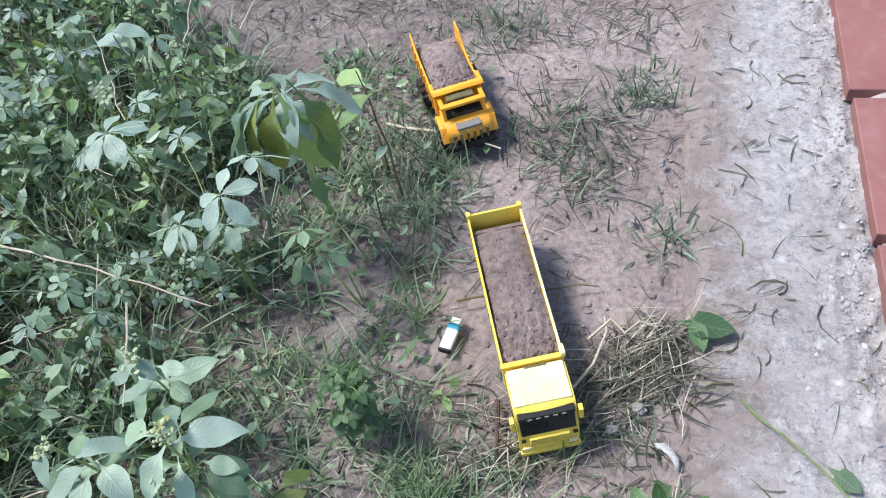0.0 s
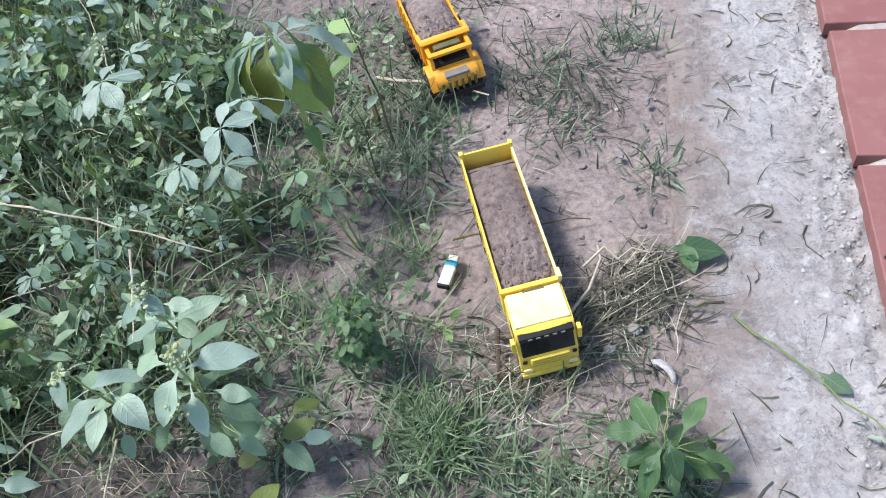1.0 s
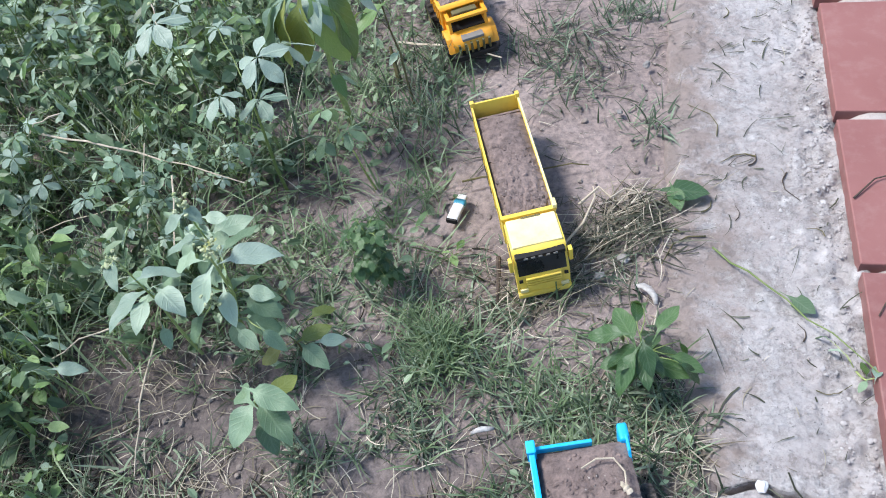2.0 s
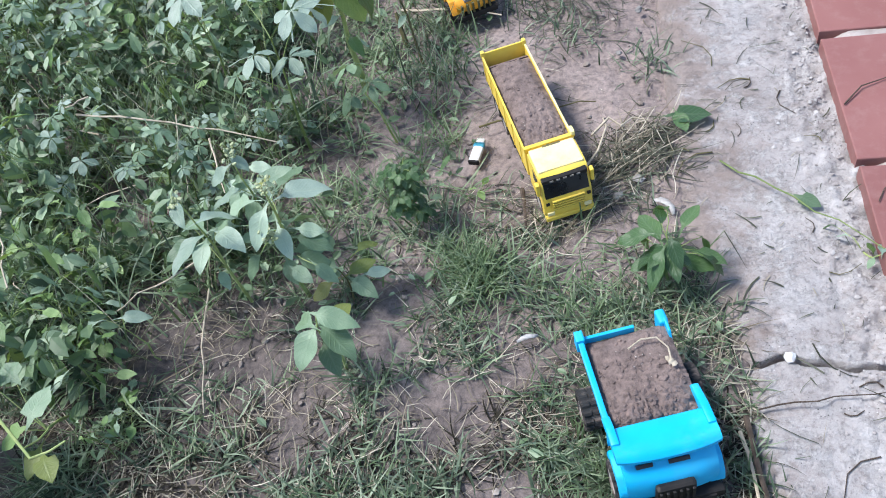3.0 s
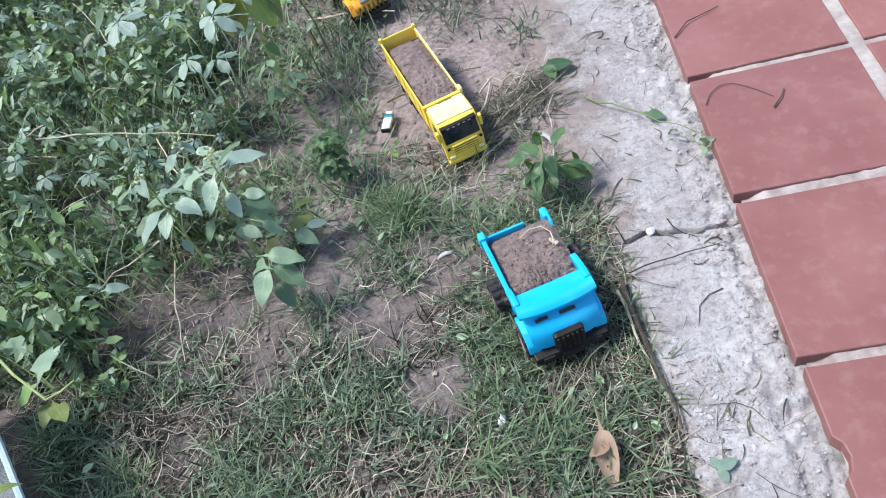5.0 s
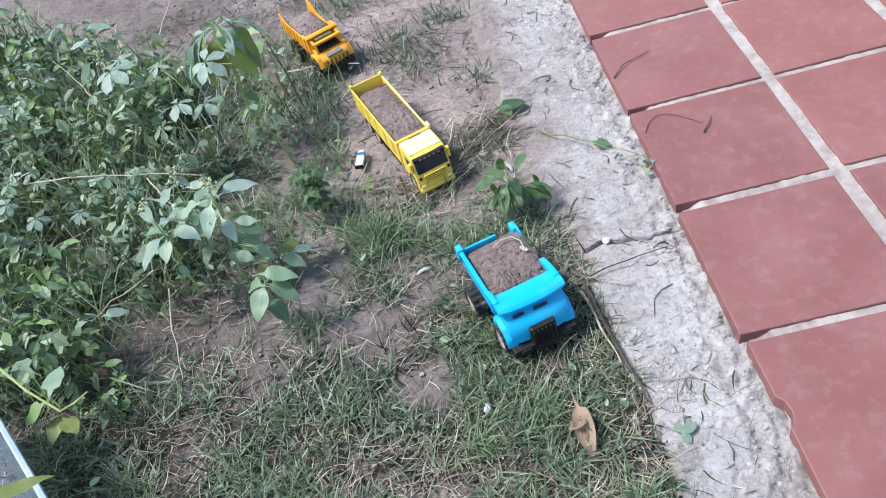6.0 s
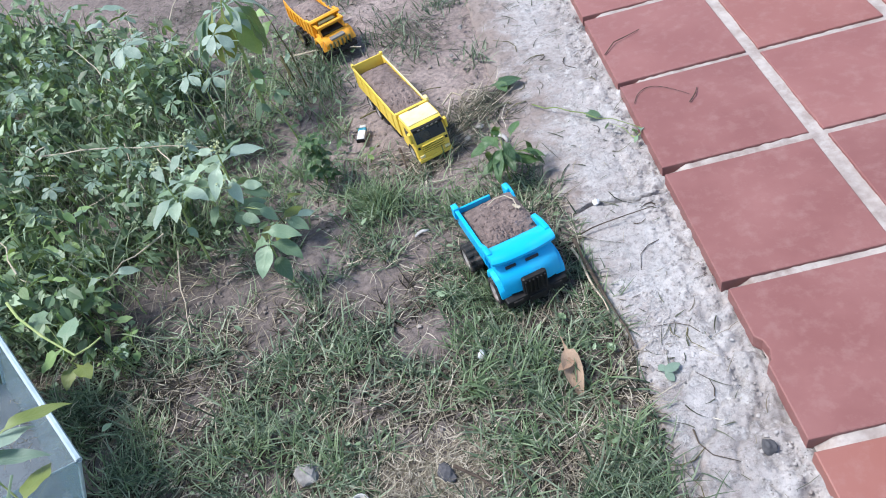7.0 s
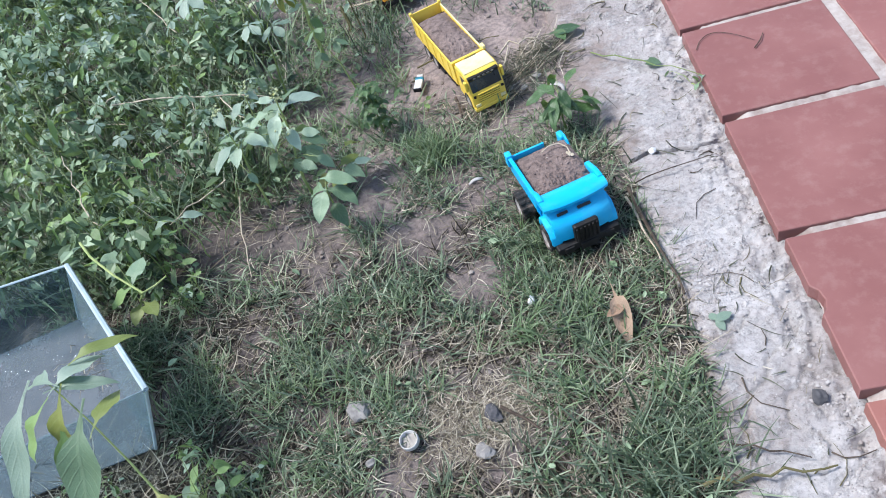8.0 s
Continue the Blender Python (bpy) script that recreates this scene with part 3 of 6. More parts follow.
    b = box(bmesh.new(), -0.060, 0.016, 0.100, 0.105, 0.084, 0.097, 0.001)
    part("rear_rail", b, BLUE, bed)
    b = box(bmesh.new(), -0.0655, -0.0535, 0.092, 0.110, 0.080, 0.108, 0.002)
    part("corner_post", b, BLUE, bed)
    b = box(bmesh.new(), 0.050, 0.063, 0.086, 0.112, 0.070, 0.106, 0.004, Matrix.Rotation(radians(-7), 4, "X"), 3)
    part("corner_post", b, BLUE, bed, "", "crisp")
    b = box(bmesh.new(), 0.0545, 0.0635, -0.046, -0.010, 0.092, 0.1055, 0.0015)
    part("rail", b, BLUE, bed)
    soil_load(t, 0.056, -0.043, 0.100, 0.085, 0.025, 3.0, 0.004, 320)
    for x, y, r, w in ((-0.062, -0.080, 0.028, 0.017), (0.062, -0.080, 0.028, 0.017), (-0.068, 0.030, 0.030, 0.028), (0.068, 0.030, 0.030, 0.028)):
        wheel(t, x, y, r, w)
    return t


def yellow_truck():
    t = tagged(new("toy_tipper_truck"), "long yellow plastic toy tipper truck carrying soil, scuffed and dusty", "toy truck", "toy trucks in a row")
    b = box(bmesh.new(), -0.026, 0.026, -0.165, 0.165, 0.020, 0.038, 0.002)
    for y in (-0.140, 0.060, 0.112):
        box(b, -0.034, 0.034, y - 0.003, y + 0.003, 0.016, 0.024)
    for s in (-1, 1):
        box(b, s * 0.034 - 0.006, s * 0.034 + 0.006, -0.070, -0.010, 0.018, 0.036, 0.003)
        box(b, s * 0.036 - 0.005, s * 0.036 + 0.005, 0.000, 0.030, 0.014, 0.020, 0.001)
    part("chassis", b, BLACK, t)
    b = bmesh.new()
    bowed(b, [(-0.098, 0.026), (-0.098, 0.092), (-0.102, 0.097), (-0.148, 0.098), (-0.157, 0.096), (-0.162, 0.091), (-0.172, 0.062), (-0.175, 0.056), (-0.176, 0.016), (-0.172, 0.013), (-0.160, 0.014), (-0.156, 0.030), (-0.150, 0.036), (-0.130, 0.036), (-0.124, 0.030), (-0.120, 0.022)], 0.0400, 0.003, 0.03)
    cab = part("cab", b, YELLOW, t, "", "crisp")
    # roof highlight painted as a paler yellow slab
    b = box(bmesh.new(), -0.0375, 0.0375, -0.154, -0.1005, 0.0950, 0.0998, 0.002)
    part("roof", b, PALE, cab, "yellow roof, paler for the light on its top")
    b = box(bmesh.new(), -0.014, 0.016, -0.1035, -0.100, 0.0985, 0.1005, 0.0006)
    part("roof_scuff", b, STEM_BROWN, cab, "dark scuffed patch")
    tilt = Matrix.Translation((0, -0.1703, 0.0725)) @ Matrix.Rotation(radians(-20), 4, "X")
    part("windscreen", box(bmesh.new(), -0.036, 0.036, -0.0022, 0.002, -0.0145, 0.0125, 0.001, tilt), DARKGLASS, cab, "dark tinted windscreen")
    b = box(bmesh.new(), -0.037, 0.037, -0.170, -0.160, 0.0865, 0.0935, 0.0015)
    visor = part("sun_visor", b, BLACK, cab)
    for k in range(5):
        x = -0.022 + k * 0.011
        part("lamp", box(bmesh.new(), x - 0.003, x + 0.003, -0.1712, -0.1695, 0.0885, 0.0915, 0.0005), HOODGREY, visor)
    for s in (-1, 1):
        part("side_window", box(bmesh.new(), min(s * 0.0388, s * 0.0402), max(s * 0.0388, s * 0.0402), -0.152, -0.124, 0.060, 0.082, 0.0005), DARKGLASS, cab)
        part("mirror", box(bmesh.new(), s * 0.0445 - 0.003, s * 0.0445 + 0.003, -0.170, -0.160, 0.064, 0.088, 0.0012), YELLOW, cab)
        part("headlight", box(bmesh.new(), s * 0.031 - 0.006, s * 0.031 + 0.006, -0.1805, -0.1775, 0.022, 0.029, 0.0008), PALE, cab)
        part("vent", box(bmesh.new(), s * 0.034 - 0.003, s * 0.034 + 0.003, -0.1795, -0.1772, 0.046, 0.052, 0.0006), BLACK, cab)
    for k in range(4):
        z = 0.0335 + k * 0.0055
        part("grille_slot", box(bmesh.new(), -0.026, 0.026, -0.1797, -0.1775, z - 0.0009, z + 0.0009), BLACK, cab)
    for k in range(4):
        z = 0.0362 + k * 0.0055
        part("grille_bar", box(bmesh.new(), -0.0265, 0.0265, -0.1815, -0.1775, z - 0.0014, z + 0.0014, 0.0006), YELLOW, cab)
    b = box(bmesh.new(), -0.0405, 0.0405, -0.183, -0.168, 0.012, 0.0205, 0.0018)
    part("bumper", b, YELLOW, cab)
    # tipping body
    b = bmesh.new()
    box(b, -0.040, 0.040, -0.092, 0.178, 0.036, 0.041)
    for s in (-1, 1):
        box(b, min(s * 0.0385, s * 0.0415), max(s * 0.0385, s * 0.0415), -0.092, 0.178, 0.036, 0.090, 0.0008)
    box(b, -0.0405, 0.0405, -0.093, -0.0895, 0.036, 0.098, 0.0008)
    box(b, -0.0405, 0.0405, 0.1750, 0.1785, 0.036, 0.096, 0.0008)
    bed = part("tipping_body", b, YELLOW, t)
    for s in (-1, 1):
        # only the right rim is paler, coloured as the lit edge
        part("rim", box(bmesh.new(), s * 0.0405 - 0.0016, s * 0.0405 + 0.0016, -0.093, 0.178, 0.088, 0.0920, 0.0008), PALE if s > 0 else YELLOW, bed)
        for y in (-0.060, -0.015, 0.035, 0.085, 0.130, 0.168):
            part("rib", box(bmesh.new(), min(s * 0.0412, s * 0.0428), max(s * 0.0412, s * 0.0428), y - 0.002, y + 0.002, 0.038, 0.089, 0.0006), YELLOW, bed)
        part("corner_knob", box(bmesh.new(), s * 0.0395 - 0.0035, s * 0.0395 + 0.0035, 0.172, 0.181, 0.088, 0.100, 0.0015), YELLOW, bed)
    part("front_rim", box(bmesh.new(), -0.043, 0.043, -0.0960, -0.0885, 0.0945, 0.0995, 0.0012), YELLOW, bed)
    part("corner_knob", box(bmesh.new(), 0.0365, 0.0435, -0.0960, -0.0800, 0.097, 0.106, 0.002), PALE, bed)
    soil_load(t, 0.0382, -0.089, 0.150, 0.080, 0.019, 11.0, 0.006)
    b = bmesh.new()
    prism(b, [(0.148, 0.042), (0.148, 0.083), (0.160, 0.076), (0.174, 0.058), (0.1745, 0.042)], -0.038, 0.038)
    part("soil_slope", b, LOAD, t, "loose brown soil")
    for x in (-0.034, 0.034):
        wheel(t, x, -0.140, 0.0205, 0.014)
        wheel(t, x, 0.060, 0.0205, 0.016)
        wheel(t, x, 0.112, 0.0205, 0.016)
    return t


def orange_truck():
    t = tagged(new("toy_mining_truck"), "orange plastic toy mining truck with open cab, loaded with soil", "toy truck", "toy trucks in a row")
    b = box(bmesh.new(), -0.026, 0.026, -0.118, 0.100, 0.026, 0.044, 0.003)
    for y in (-0.082, 0.045):
        box(b, -0.042, 0.042, y - 0.004, y + 0.004, 0.022, 0.030)
    part("chassis", b, BLACK, t)
    b = bmesh.new()
    bowed(b, [(-0.050, 0.040), (-0.050, 0.066), (-0.086, 0.066), (-0.100, 0.063), (-0.112, 0.056), (-0.116, 0.046), (-0.114, 0.036), (-0.066, 0.036)], 0.040, 0.005, 0.06)
    cab = part("cab", b, ORANGE, t, "", "crisp")
    # open frame that carries the roof
    for s in (-1, 1):
        part("pillar", prism(bmesh.new(), [(-0.092, 0.062), (-0.086, 0.062), (-0.078, 0.090), (-0.084, 0.091)], s * 0.033, s * 0.039, 0.0008), ORANGE, cab)
        part("pillar", box(bmesh.new(), s * 0.036 - 0.003, s * 0.036 + 0.003, -0.058, -0.051, 0.062, 0.092, 0.0008), ORANGE, cab)
    b = box(bmesh.new(), -0.041, 0.041, -0.090, -0.079, 0.0885, 0.0945, 0.0018)
    for s in (-1, 1):
        box(b, s * 0.037 - 0.004, s * 0.037 + 0.004, -0.082, -0.050, 0.0885, 0.0940, 0.0012)
    part("roof_frame", b, ORANGE, cab, "", "crisp")
    part("cab_floor", box(bmesh.new(), -0.033, 0.033, -0.088, -0.054, 0.0655, 0.0675), BLACK, cab, "dark open cab")
    part("roof_box", box(bmesh.new(), -0.026, 0.024, -0.076, -0.060, 0.084, 0.0965, 0.003), STEM_BROWN, cab, "dark brown roof block")
    part("bonnet", box(bmesh.new(), -0.022, 0.022, -0.117, -0.096, 0.0575, 0.0635, 0.002), HOODGREY, cab, "dusty grey bonnet")
    for s in (-1, 1):
        part("fender", prism(bmesh.new(), [(-0.058, 0.040), (-0.062, 0.058), (-0.078, 0.064), (-0.100, 0.060), (-0.116, 0.036), (-0.108, 0.034), (-0.096, 0.053), (-0.074, 0.055), (-0.066, 0.040)], s * 0.032, s * 0.051, 0.0018), ORANGE, cab, "", "crisp")
    bumper = part("bumper", box(bmesh.new(), -0.044, 0.044, -0.128, -0.114, 0.022, 0.033, 0.002), BLACK, t)
    for k in range(6):
        x = -0.030 + k * 0.012
        part("grille_bar", box(bmesh.new(), x - 0.0022, x + 0.0022, -0.1235, -0.117, 0.033, 0.055, 0.0008), STEM_BROWN, bumper)
    # ribbed bed whose sides rise towards the tail; one side has a gap in the middle
    b = box(bmesh.new(), -0.041, 0.041, -0.050, 0.118, 0.050, 0.056, 0.001)
    prism(b, [(-0.050, 0.052), (-0.050, 0.094), (-0.020, 0.092), (0.060, 0.094), (0.090, 0.100), (0.118, 0.112), (0.124, 0.058)], -0.0445, -0.041, 0.0008)
    prism(b, [(-0.050, 0.052), (-0.050, 0.094), (-0.030, 0.090), (0.020, 0.084), (0.058, 0.092), (0.084, 0.112), (0.112, 0.116), (0.122, 0.058)], 0.041, 0.0445, 0.0008)
    box(b, -0.044, 0.044, -0.053, -0.048, 0.050, 0.098, 0.001)
    bed = part("bed", b, ORANGE, t)
    part("rim", prism(bmesh.new(), [(-0.046, 0.094), (-0.046, 0.103), (-0.056, 0.105), (-0.062, 0.101), (-0.058, 0.096)], -0.047, 0.047, 0.0015), ORANGE, bed, "", "crisp")
    for s in (-1, 1):
        part("rim", prism(bmesh.new(), [(-0.050, 0.0965), (-0.050, 0.1015), (-0.024, 0.1005), (-0.024, 0.0925)], s * 0.0400, s * 0.0475, 0.001), ORANGE, bed)
        for y in (-0.034, -0.010, 0.014, 0.038, 0.062, 0.086, 0.108):
            part("rib", box(bmesh.new(), min(s * 0.0438, s * 0.0468), max(s * 0.0438, s * 0.0468), y - 0.003, y + 0.003, 0.054, 0.088 if s > 0 else 0.093, 0.001), ORANGE, bed)
    soil_load(t, 0.041, -0.048, 0.112, 0.080, 0.022, 23.0)
    for x, y, r in ((-0.044, -0.082, 0.024), (0.044, -0.082, 0.024), (-0.047, 0.040, 0.030), (0.047, 0.040, 0.030)):
        wheel(t, x, y, r, 0.020, STEM_BROWN)
    return t


blue = blue_truck()
blue.matrix_basis = pose(-0.331, -1.040, 0.0005, 0, 0, 15.5) @ Matrix.Diagonal((0.97, 0.925, 0.97, 1))
yellow = yellow_truck()
yellow.matrix_basis = pose(-0.491, -0.506, -0.004, 0, 0, 19.5)
orange = orange_truck()
orange.matrix_basis = pose(-0.678, -0.020, -0.004, 0, 0, 26)


# ---------------------------------------------------------------- plastic tray lying in the weeds
def plastic_tray():
    """A clear open drawer with sloping walls; only its near end shows."""
    tray = tagged(new("plastic_tray"), "clear bluish plastic drawer lying open in the weeds", "plastic tray")
    th = 0.003
    # outer corners at rim and floor, going round from the far right; its far side is tipped up on the weeds
    top = [Vector(p) for p in ((-1.273, -1.061, 0.18), (-1.033, -1.395, 0.18), (-1.45, -1.52, 0.18), (-1.75, -1.13, 0.19))]
    low = [Vector(p) for p in ((-1.335, -1.073, 0.040), (-1.119, -1.389, 0.002), (-1.50, -1.47, 0.002), (-1.70, -1.18, 0.040))]
    mid_l = sum(low, Vector()) / 4

    def slab(name, quad, inward, material, label=""):
        b = bmesh.new()
        a = [b.verts.new(p) for p in quad]
        c = [b.verts.new(p + inward) for p in quad]
        b.faces.new(a)
        b.faces.new(c[::-1])
        for i in range(4):
            b.faces.new((a[i], c[i], c[(i + 1) % 4], a[(i + 1) % 4]))
        bmesh.ops.recalc_face_normals(b, faces=b.faces[:])
        bmesh.ops.bevel(b, geom=b.edges[:], offset=0.0008, segments=1, affect="EDGES")
        return part(name, b, material, tray, label)

    slab("base", low, Vector((0, 0, th)), TRAY_BASE)
    for i in range(4):
        k = (i + 1) % 4
        inward = ((mid_l - (low[i] + low[k]) / 2) * Vector((1, 1, 0))).normalized() * th
        # right wall gets the hazier plastic: its lit inner face is in the colour
        slab("wall", [low[i], low[k], top[k], top[i]], inward, TRAY_SIDE if i == 0 else TRAY)
        b = bmesh.new()
        tube(b, [top[i], top[i].lerp(top[k], 0.5), top[k]], 0.0052 if i == 0 else 0.0022, 6)
        part("rim", b, TRAY_RIM if i in (0, 3) else TRAY_SIDE, tray, "milky rolled rim")
    for a, c in zip(low, top):
        part("corner", tube(bmesh.new(), [a, c], 0.003, 6), TRAY_RIM, tray)
    return tray


plastic_tray()
b = bmesh.new()
for k in range(40):
    a = random.uniform(0, 6.28)
    x, y = -1.27 + random.gauss(0, 0.045), -1.19 + random.gauss(0, 0.04)
    l = random.uniform(0.02, 0.06)
    tube(b, bend((x, y, 0.034), (x + l * math.cos(a), y + l * math.sin(a), 0.040 + random.uniform(0, 0.025)), random.uniform(0, 0.012), 5, 0.004), 0.0006, 3)
tagged(part("dry_stalks", b, STRAW, None), "tangle of dry grass stalks in the plastic tray", "dry grass", kind="stuff")


# ---------------------------------------------------------------- grass and litter as sheets of many blades
def blades(name, label, category, at, length, width, turn, tilt, curve, curl, material, lift=0.0):
    """Many narrow curved blades in one mesh; every argument may be an array."""
    n, steps = len(at), 4
    full = [np.broadcast_to(np.asarray(v, float), (n,)) for v in (length, width, turn, tilt, curve, curl)]
    length, width, turn, tilt, curve, curl = full
    p = np.array(at, float)
    floor = p[:, 2].copy()
    p[:, 2] += lift
    verts = np.zeros((n, steps + 1, 2, 3))
    for s in range(steps + 1):
        u = s / steps
        a = turn + curl * u
        side = np.stack([-np.sin(a), np.cos(a), 0.25 * np.sin(turn * 7)], 1)
        w = width * (1 - 0.9 * u ** 1.6) * (0.75 if s == 0 else 1.0) / 2
        verts[:, s, 0], verts[:, s, 1] = p + side * w[:, None], p - side * w[:, None]
        phi = tilt + curve * u
        step = np.stack([np.cos(a) * np.sin(phi), np.sin(a) * np.sin(phi), np.cos(phi)], 1)
        p = p + step * (length / steps)[:, None]
        p[:, 2] = np.maximum(p[:, 2], floor + 0.0015)
    k = (np.arange(n) * (steps + 1) * 2)[:, None]
    faces = np.concatenate([k + np.array([2 * s, 2 * s + 1, 2 * s + 3, 2 * s + 2]) for s in range(steps)])
    me = bpy.data.meshes.new(name)
    me.from_pydata(verts.reshape(-1, 3).tolist(), [], faces.tolist())
    me.materials.append(material)
    me.polygons.foreach_set("use_smooth", [True] * len(me.polygons))
    return tagged(new(name, me), label, category, kind="stuff")


def on_soil(xy):
    return np.array([(x, y, hills(x, y)) for x, y in xy])


def weed_edge(y):
    """How far the weeds reach towards the path, as x."""
    return float(np.interp(y, [-1.6, -1.3, -1.1, -0.95, -0.8, -0.65, -0.5, -0.3, -0.1, 0.1, 0.4, 0.8], [-1.22, -1.18, -1.16, -1.12, -1.00, -0.97, -0.94, -0.92, -0.99, -1.14, -1.50, -2.1]))


def thick(x, y):
    """False where bare dark soil shows between the weeds."""
    wob = 0.03 * noise.noise(Vector((x * 14, y * 14, 70.0)))
    return all(math.hypot(x - a, y - c) > r + wob for a, c, r in ((-0.95, -0.57, 0.09), (-1.27, -0.62, 0.09), (-0.99, -0.27, 0.06), (-1.12, -0.84, 0.07), (-1.22, 0.14, 0.07)))


BARE = ((-0.62, -1.02, 0.085), (-0.55, -1.16, 0.06), (-1.05, -0.93, 0.10), (-0.50, -0.92, 0.06), (-0.70, -0.90, 0.05), (-0.84, -1.06, 0.035), (-0.54, -1.45, 0.10), (-0.69, -1.54, 0.05))


def lawn_density(x, y):
    """How thickly short grass grows at a place, 0 to 1."""
    if x > concrete_edge(y) + 0.012 or x < -1.55:
        return 0
    d = np.interp(y, [-1.9, -1.05, -0.95, -0.80, -0.66, -0.55], [1, 1, 0.75, 0.42, 0.22, 0.02])
    d *= 0.38 + 1.3 * (noise.noise(Vector((x * 9, y * 9, 20.0))) + 0.22) + 0.5 * noise.noise(Vector((x * 26, y * 26, 21.0)))
    if x < -0.72:
        d *= np.interp(y, [-1.15, -1.0, -0.8], [1, 0.6, 0.35])
    if x > -0.36 and y < -0.85:
        d = max(d, 0.75)
    for bx, by, r in BARE:
        q = math.hypot(x - bx, y - by) / r
        d *= min(1, 0.06 + max(0, q - 0.75) * 2)
    if -1.72 < y < -1.0 and x < -1.09 - (y + 1.36) * 0.72:
        d *= 0.0 if y < -1.05 else 0.5
    return max(0, min(1, d))


def greener(x, y):
    """Where the lawn is green rather than straw."""
    return min(1, max(0, 0.5 + 1.9 * noise.noise(Vector((x * 6.5, y * 6.5, 50.0))) + 0.6 * noise.noise(Vector((x * 17, y * 17, 51.0)))))


def green_lawn(x, y):
    return lawn_density(x, y) * (0.18 + 0.82 * greener(x, y))


def straw_lawn(x, y):
    return 0.14 * (y < -0.6 and x < concrete_edge(y)) + 0.9 * lawn_density(x, y) * (1.0 - 0.75 * greener(x, y))


def scatter(n, x0, x1, y0, y1, density):
    out = []
    while len(out) < n:
        x, y = random.uniform(x0, x1), random.uniform(y0, y1)
        if random.random() < density(x, y):
            out.append((x, y))
    return out


def tufts(centres, each, spread):
    c = np.repeat(np.array(centres), each, 0)
    return c + rng.normal(0, spread, c.shape)


def U(a, b, n):
    return rng.uniform(a, b, n)


seeds = scatter(1150, -1.5, -0.17, -1.95, -0.55, green_lawn)
at = on_soil(tufts(seeds, 11, 0.011))
at = at[at[:, 0] < -0.165]
n = len(at)
blades("lawn_grass", "short matted green grass with bare soil between", "grass", at, U(0.020, 0.065, n), U(0.0018, 0.0046, n), U(0, 6.28, n), U(0.6, 1.55, n), U(-0.3, 1.0, n), U(-0.7, 0.7, n), GRASS)
seeds = scatter(360, -1.5, -0.18, -1.9, -0.6, green_lawn)
at = on_soil(tufts(seeds, 12, 0.009))
n = len(at)
blades("fresh_grass", "tufts of fresh bright green grass", "grass", at, U(0.025, 0.07, n), U(0.0015, 0.0038, n), U(0, 6.28, n), U(0.2, 1.3, n), U(0.1, 1.1, n), U(-0.5, 0.5, n), GRASS_BRIGHT)
at = on_soil(scatter(9800, -1.5, -0.17, -1.95, -0.55, straw_lawn))
n = len(at)
blades("dry_lawn_straw", "dry tan straw matted into the grass", "straw", at, U(0.015, 0.068, n), U(0.0009, 0.0023, n), U(0, 6.28, n), U(1.15, 1.62, n), U(-0.4, 0.5, n), U(-1.2, 1.2, n), STRAW, 0.002)


# thatch layer whose dark colour deepens the shaded gaps of the lawn
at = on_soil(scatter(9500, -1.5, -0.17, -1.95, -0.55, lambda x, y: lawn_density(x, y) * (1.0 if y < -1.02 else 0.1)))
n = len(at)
blades("lawn_thatch", "thatch under the grass, near black to deepen the shaded gaps", "thatch", at, U(0.02, 0.06, n), U(0.0016, 0.004, n), U(0, 6.28, n), U(1.35, 1.62, n), U(-0.2, 0.3, n), U(-1.2, 1.2, n), THATCH, 0.001)


def patch(n, cx, cy, sx, sy, rot=0.0):
    q = rng.normal(0, 1, (n, 2)) * (sx, sy)
    c, s = math.cos(rot), math.sin(rot)
    return on_soil(np.stack([cx + q[:, 0] * c - q[:, 1] * s, cy + q[:, 0] * s + q[:, 1] * c], 1))


# dead grass in front of the tray
at = patch(420, -1.19, -1.46, 0.10, 0.045)
n = len(at)
blades("dead_grass", "matted dead grass in front of the plastic tray", "dead grass", at, U(0.03, 0.11, n), U(0.001, 0.0026, n), U(0, 6.28, n), U(0.9, 1.6, n), U(-0.3, 0.6, n), U(-1.5, 1.5, n), STRAW, 0.002)
# thatch again, its dark colour adding to the shade by the tray
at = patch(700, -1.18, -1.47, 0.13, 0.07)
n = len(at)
blades("dark_thatch", "thatch in front of the plastic tray, darkened like the shade there", "thatch", at, U(0.03, 0.08, n), U(0.002, 0.005, n), U(0, 6.28, n), U(1.1, 1.6, n), U(-0.3, 0.5, n), U(-1.2, 1.2, n), THATCH, 0.001)
# a bare, brown patch of dead grass beside the cap
at = patch(1500, -0.54, -1.45, 0.075, 0.045)
n = len(at)
blades("dead_grass", "brown dead grass and rootlets on bare soil", "dead grass", at, U(0.015, 0.05, n), U(0.0008, 0.002, n), U(0, 6.28, n), U(1.1, 1.6, n), U(-0.5, 0.6, n), U(-2, 2, n), STRAW, 0.002)
# heap of pulled-out dry grass beside the concrete
at = np.concatenate([patch(150, -0.385, -0.58, 0.08, 0.034, 0.75), patch(120, -0.44, -0.655, 0.022, 0.018), patch(70, -0.33, -0.50, 0.03, 0.02, 0.6)])
n = len(at)
turn = np.where(rng.random(n) < 0.7, rng.normal(0.8, 0.45, n), U(0, 6.28, n)) + np.where(rng.random(n) < 0.5, 0, math.pi)
blades("dry_grass_heap", "heap of pulled dry bleached grass on the soil", "dry grass", at, U(0.03, 0.10, n), U(0.0012, 0.0026, n), turn, U(1.2, 1.6, n), U(-0.2, 0.5, n), U(-0.6, 0.6, n), STRAW, 0.010)
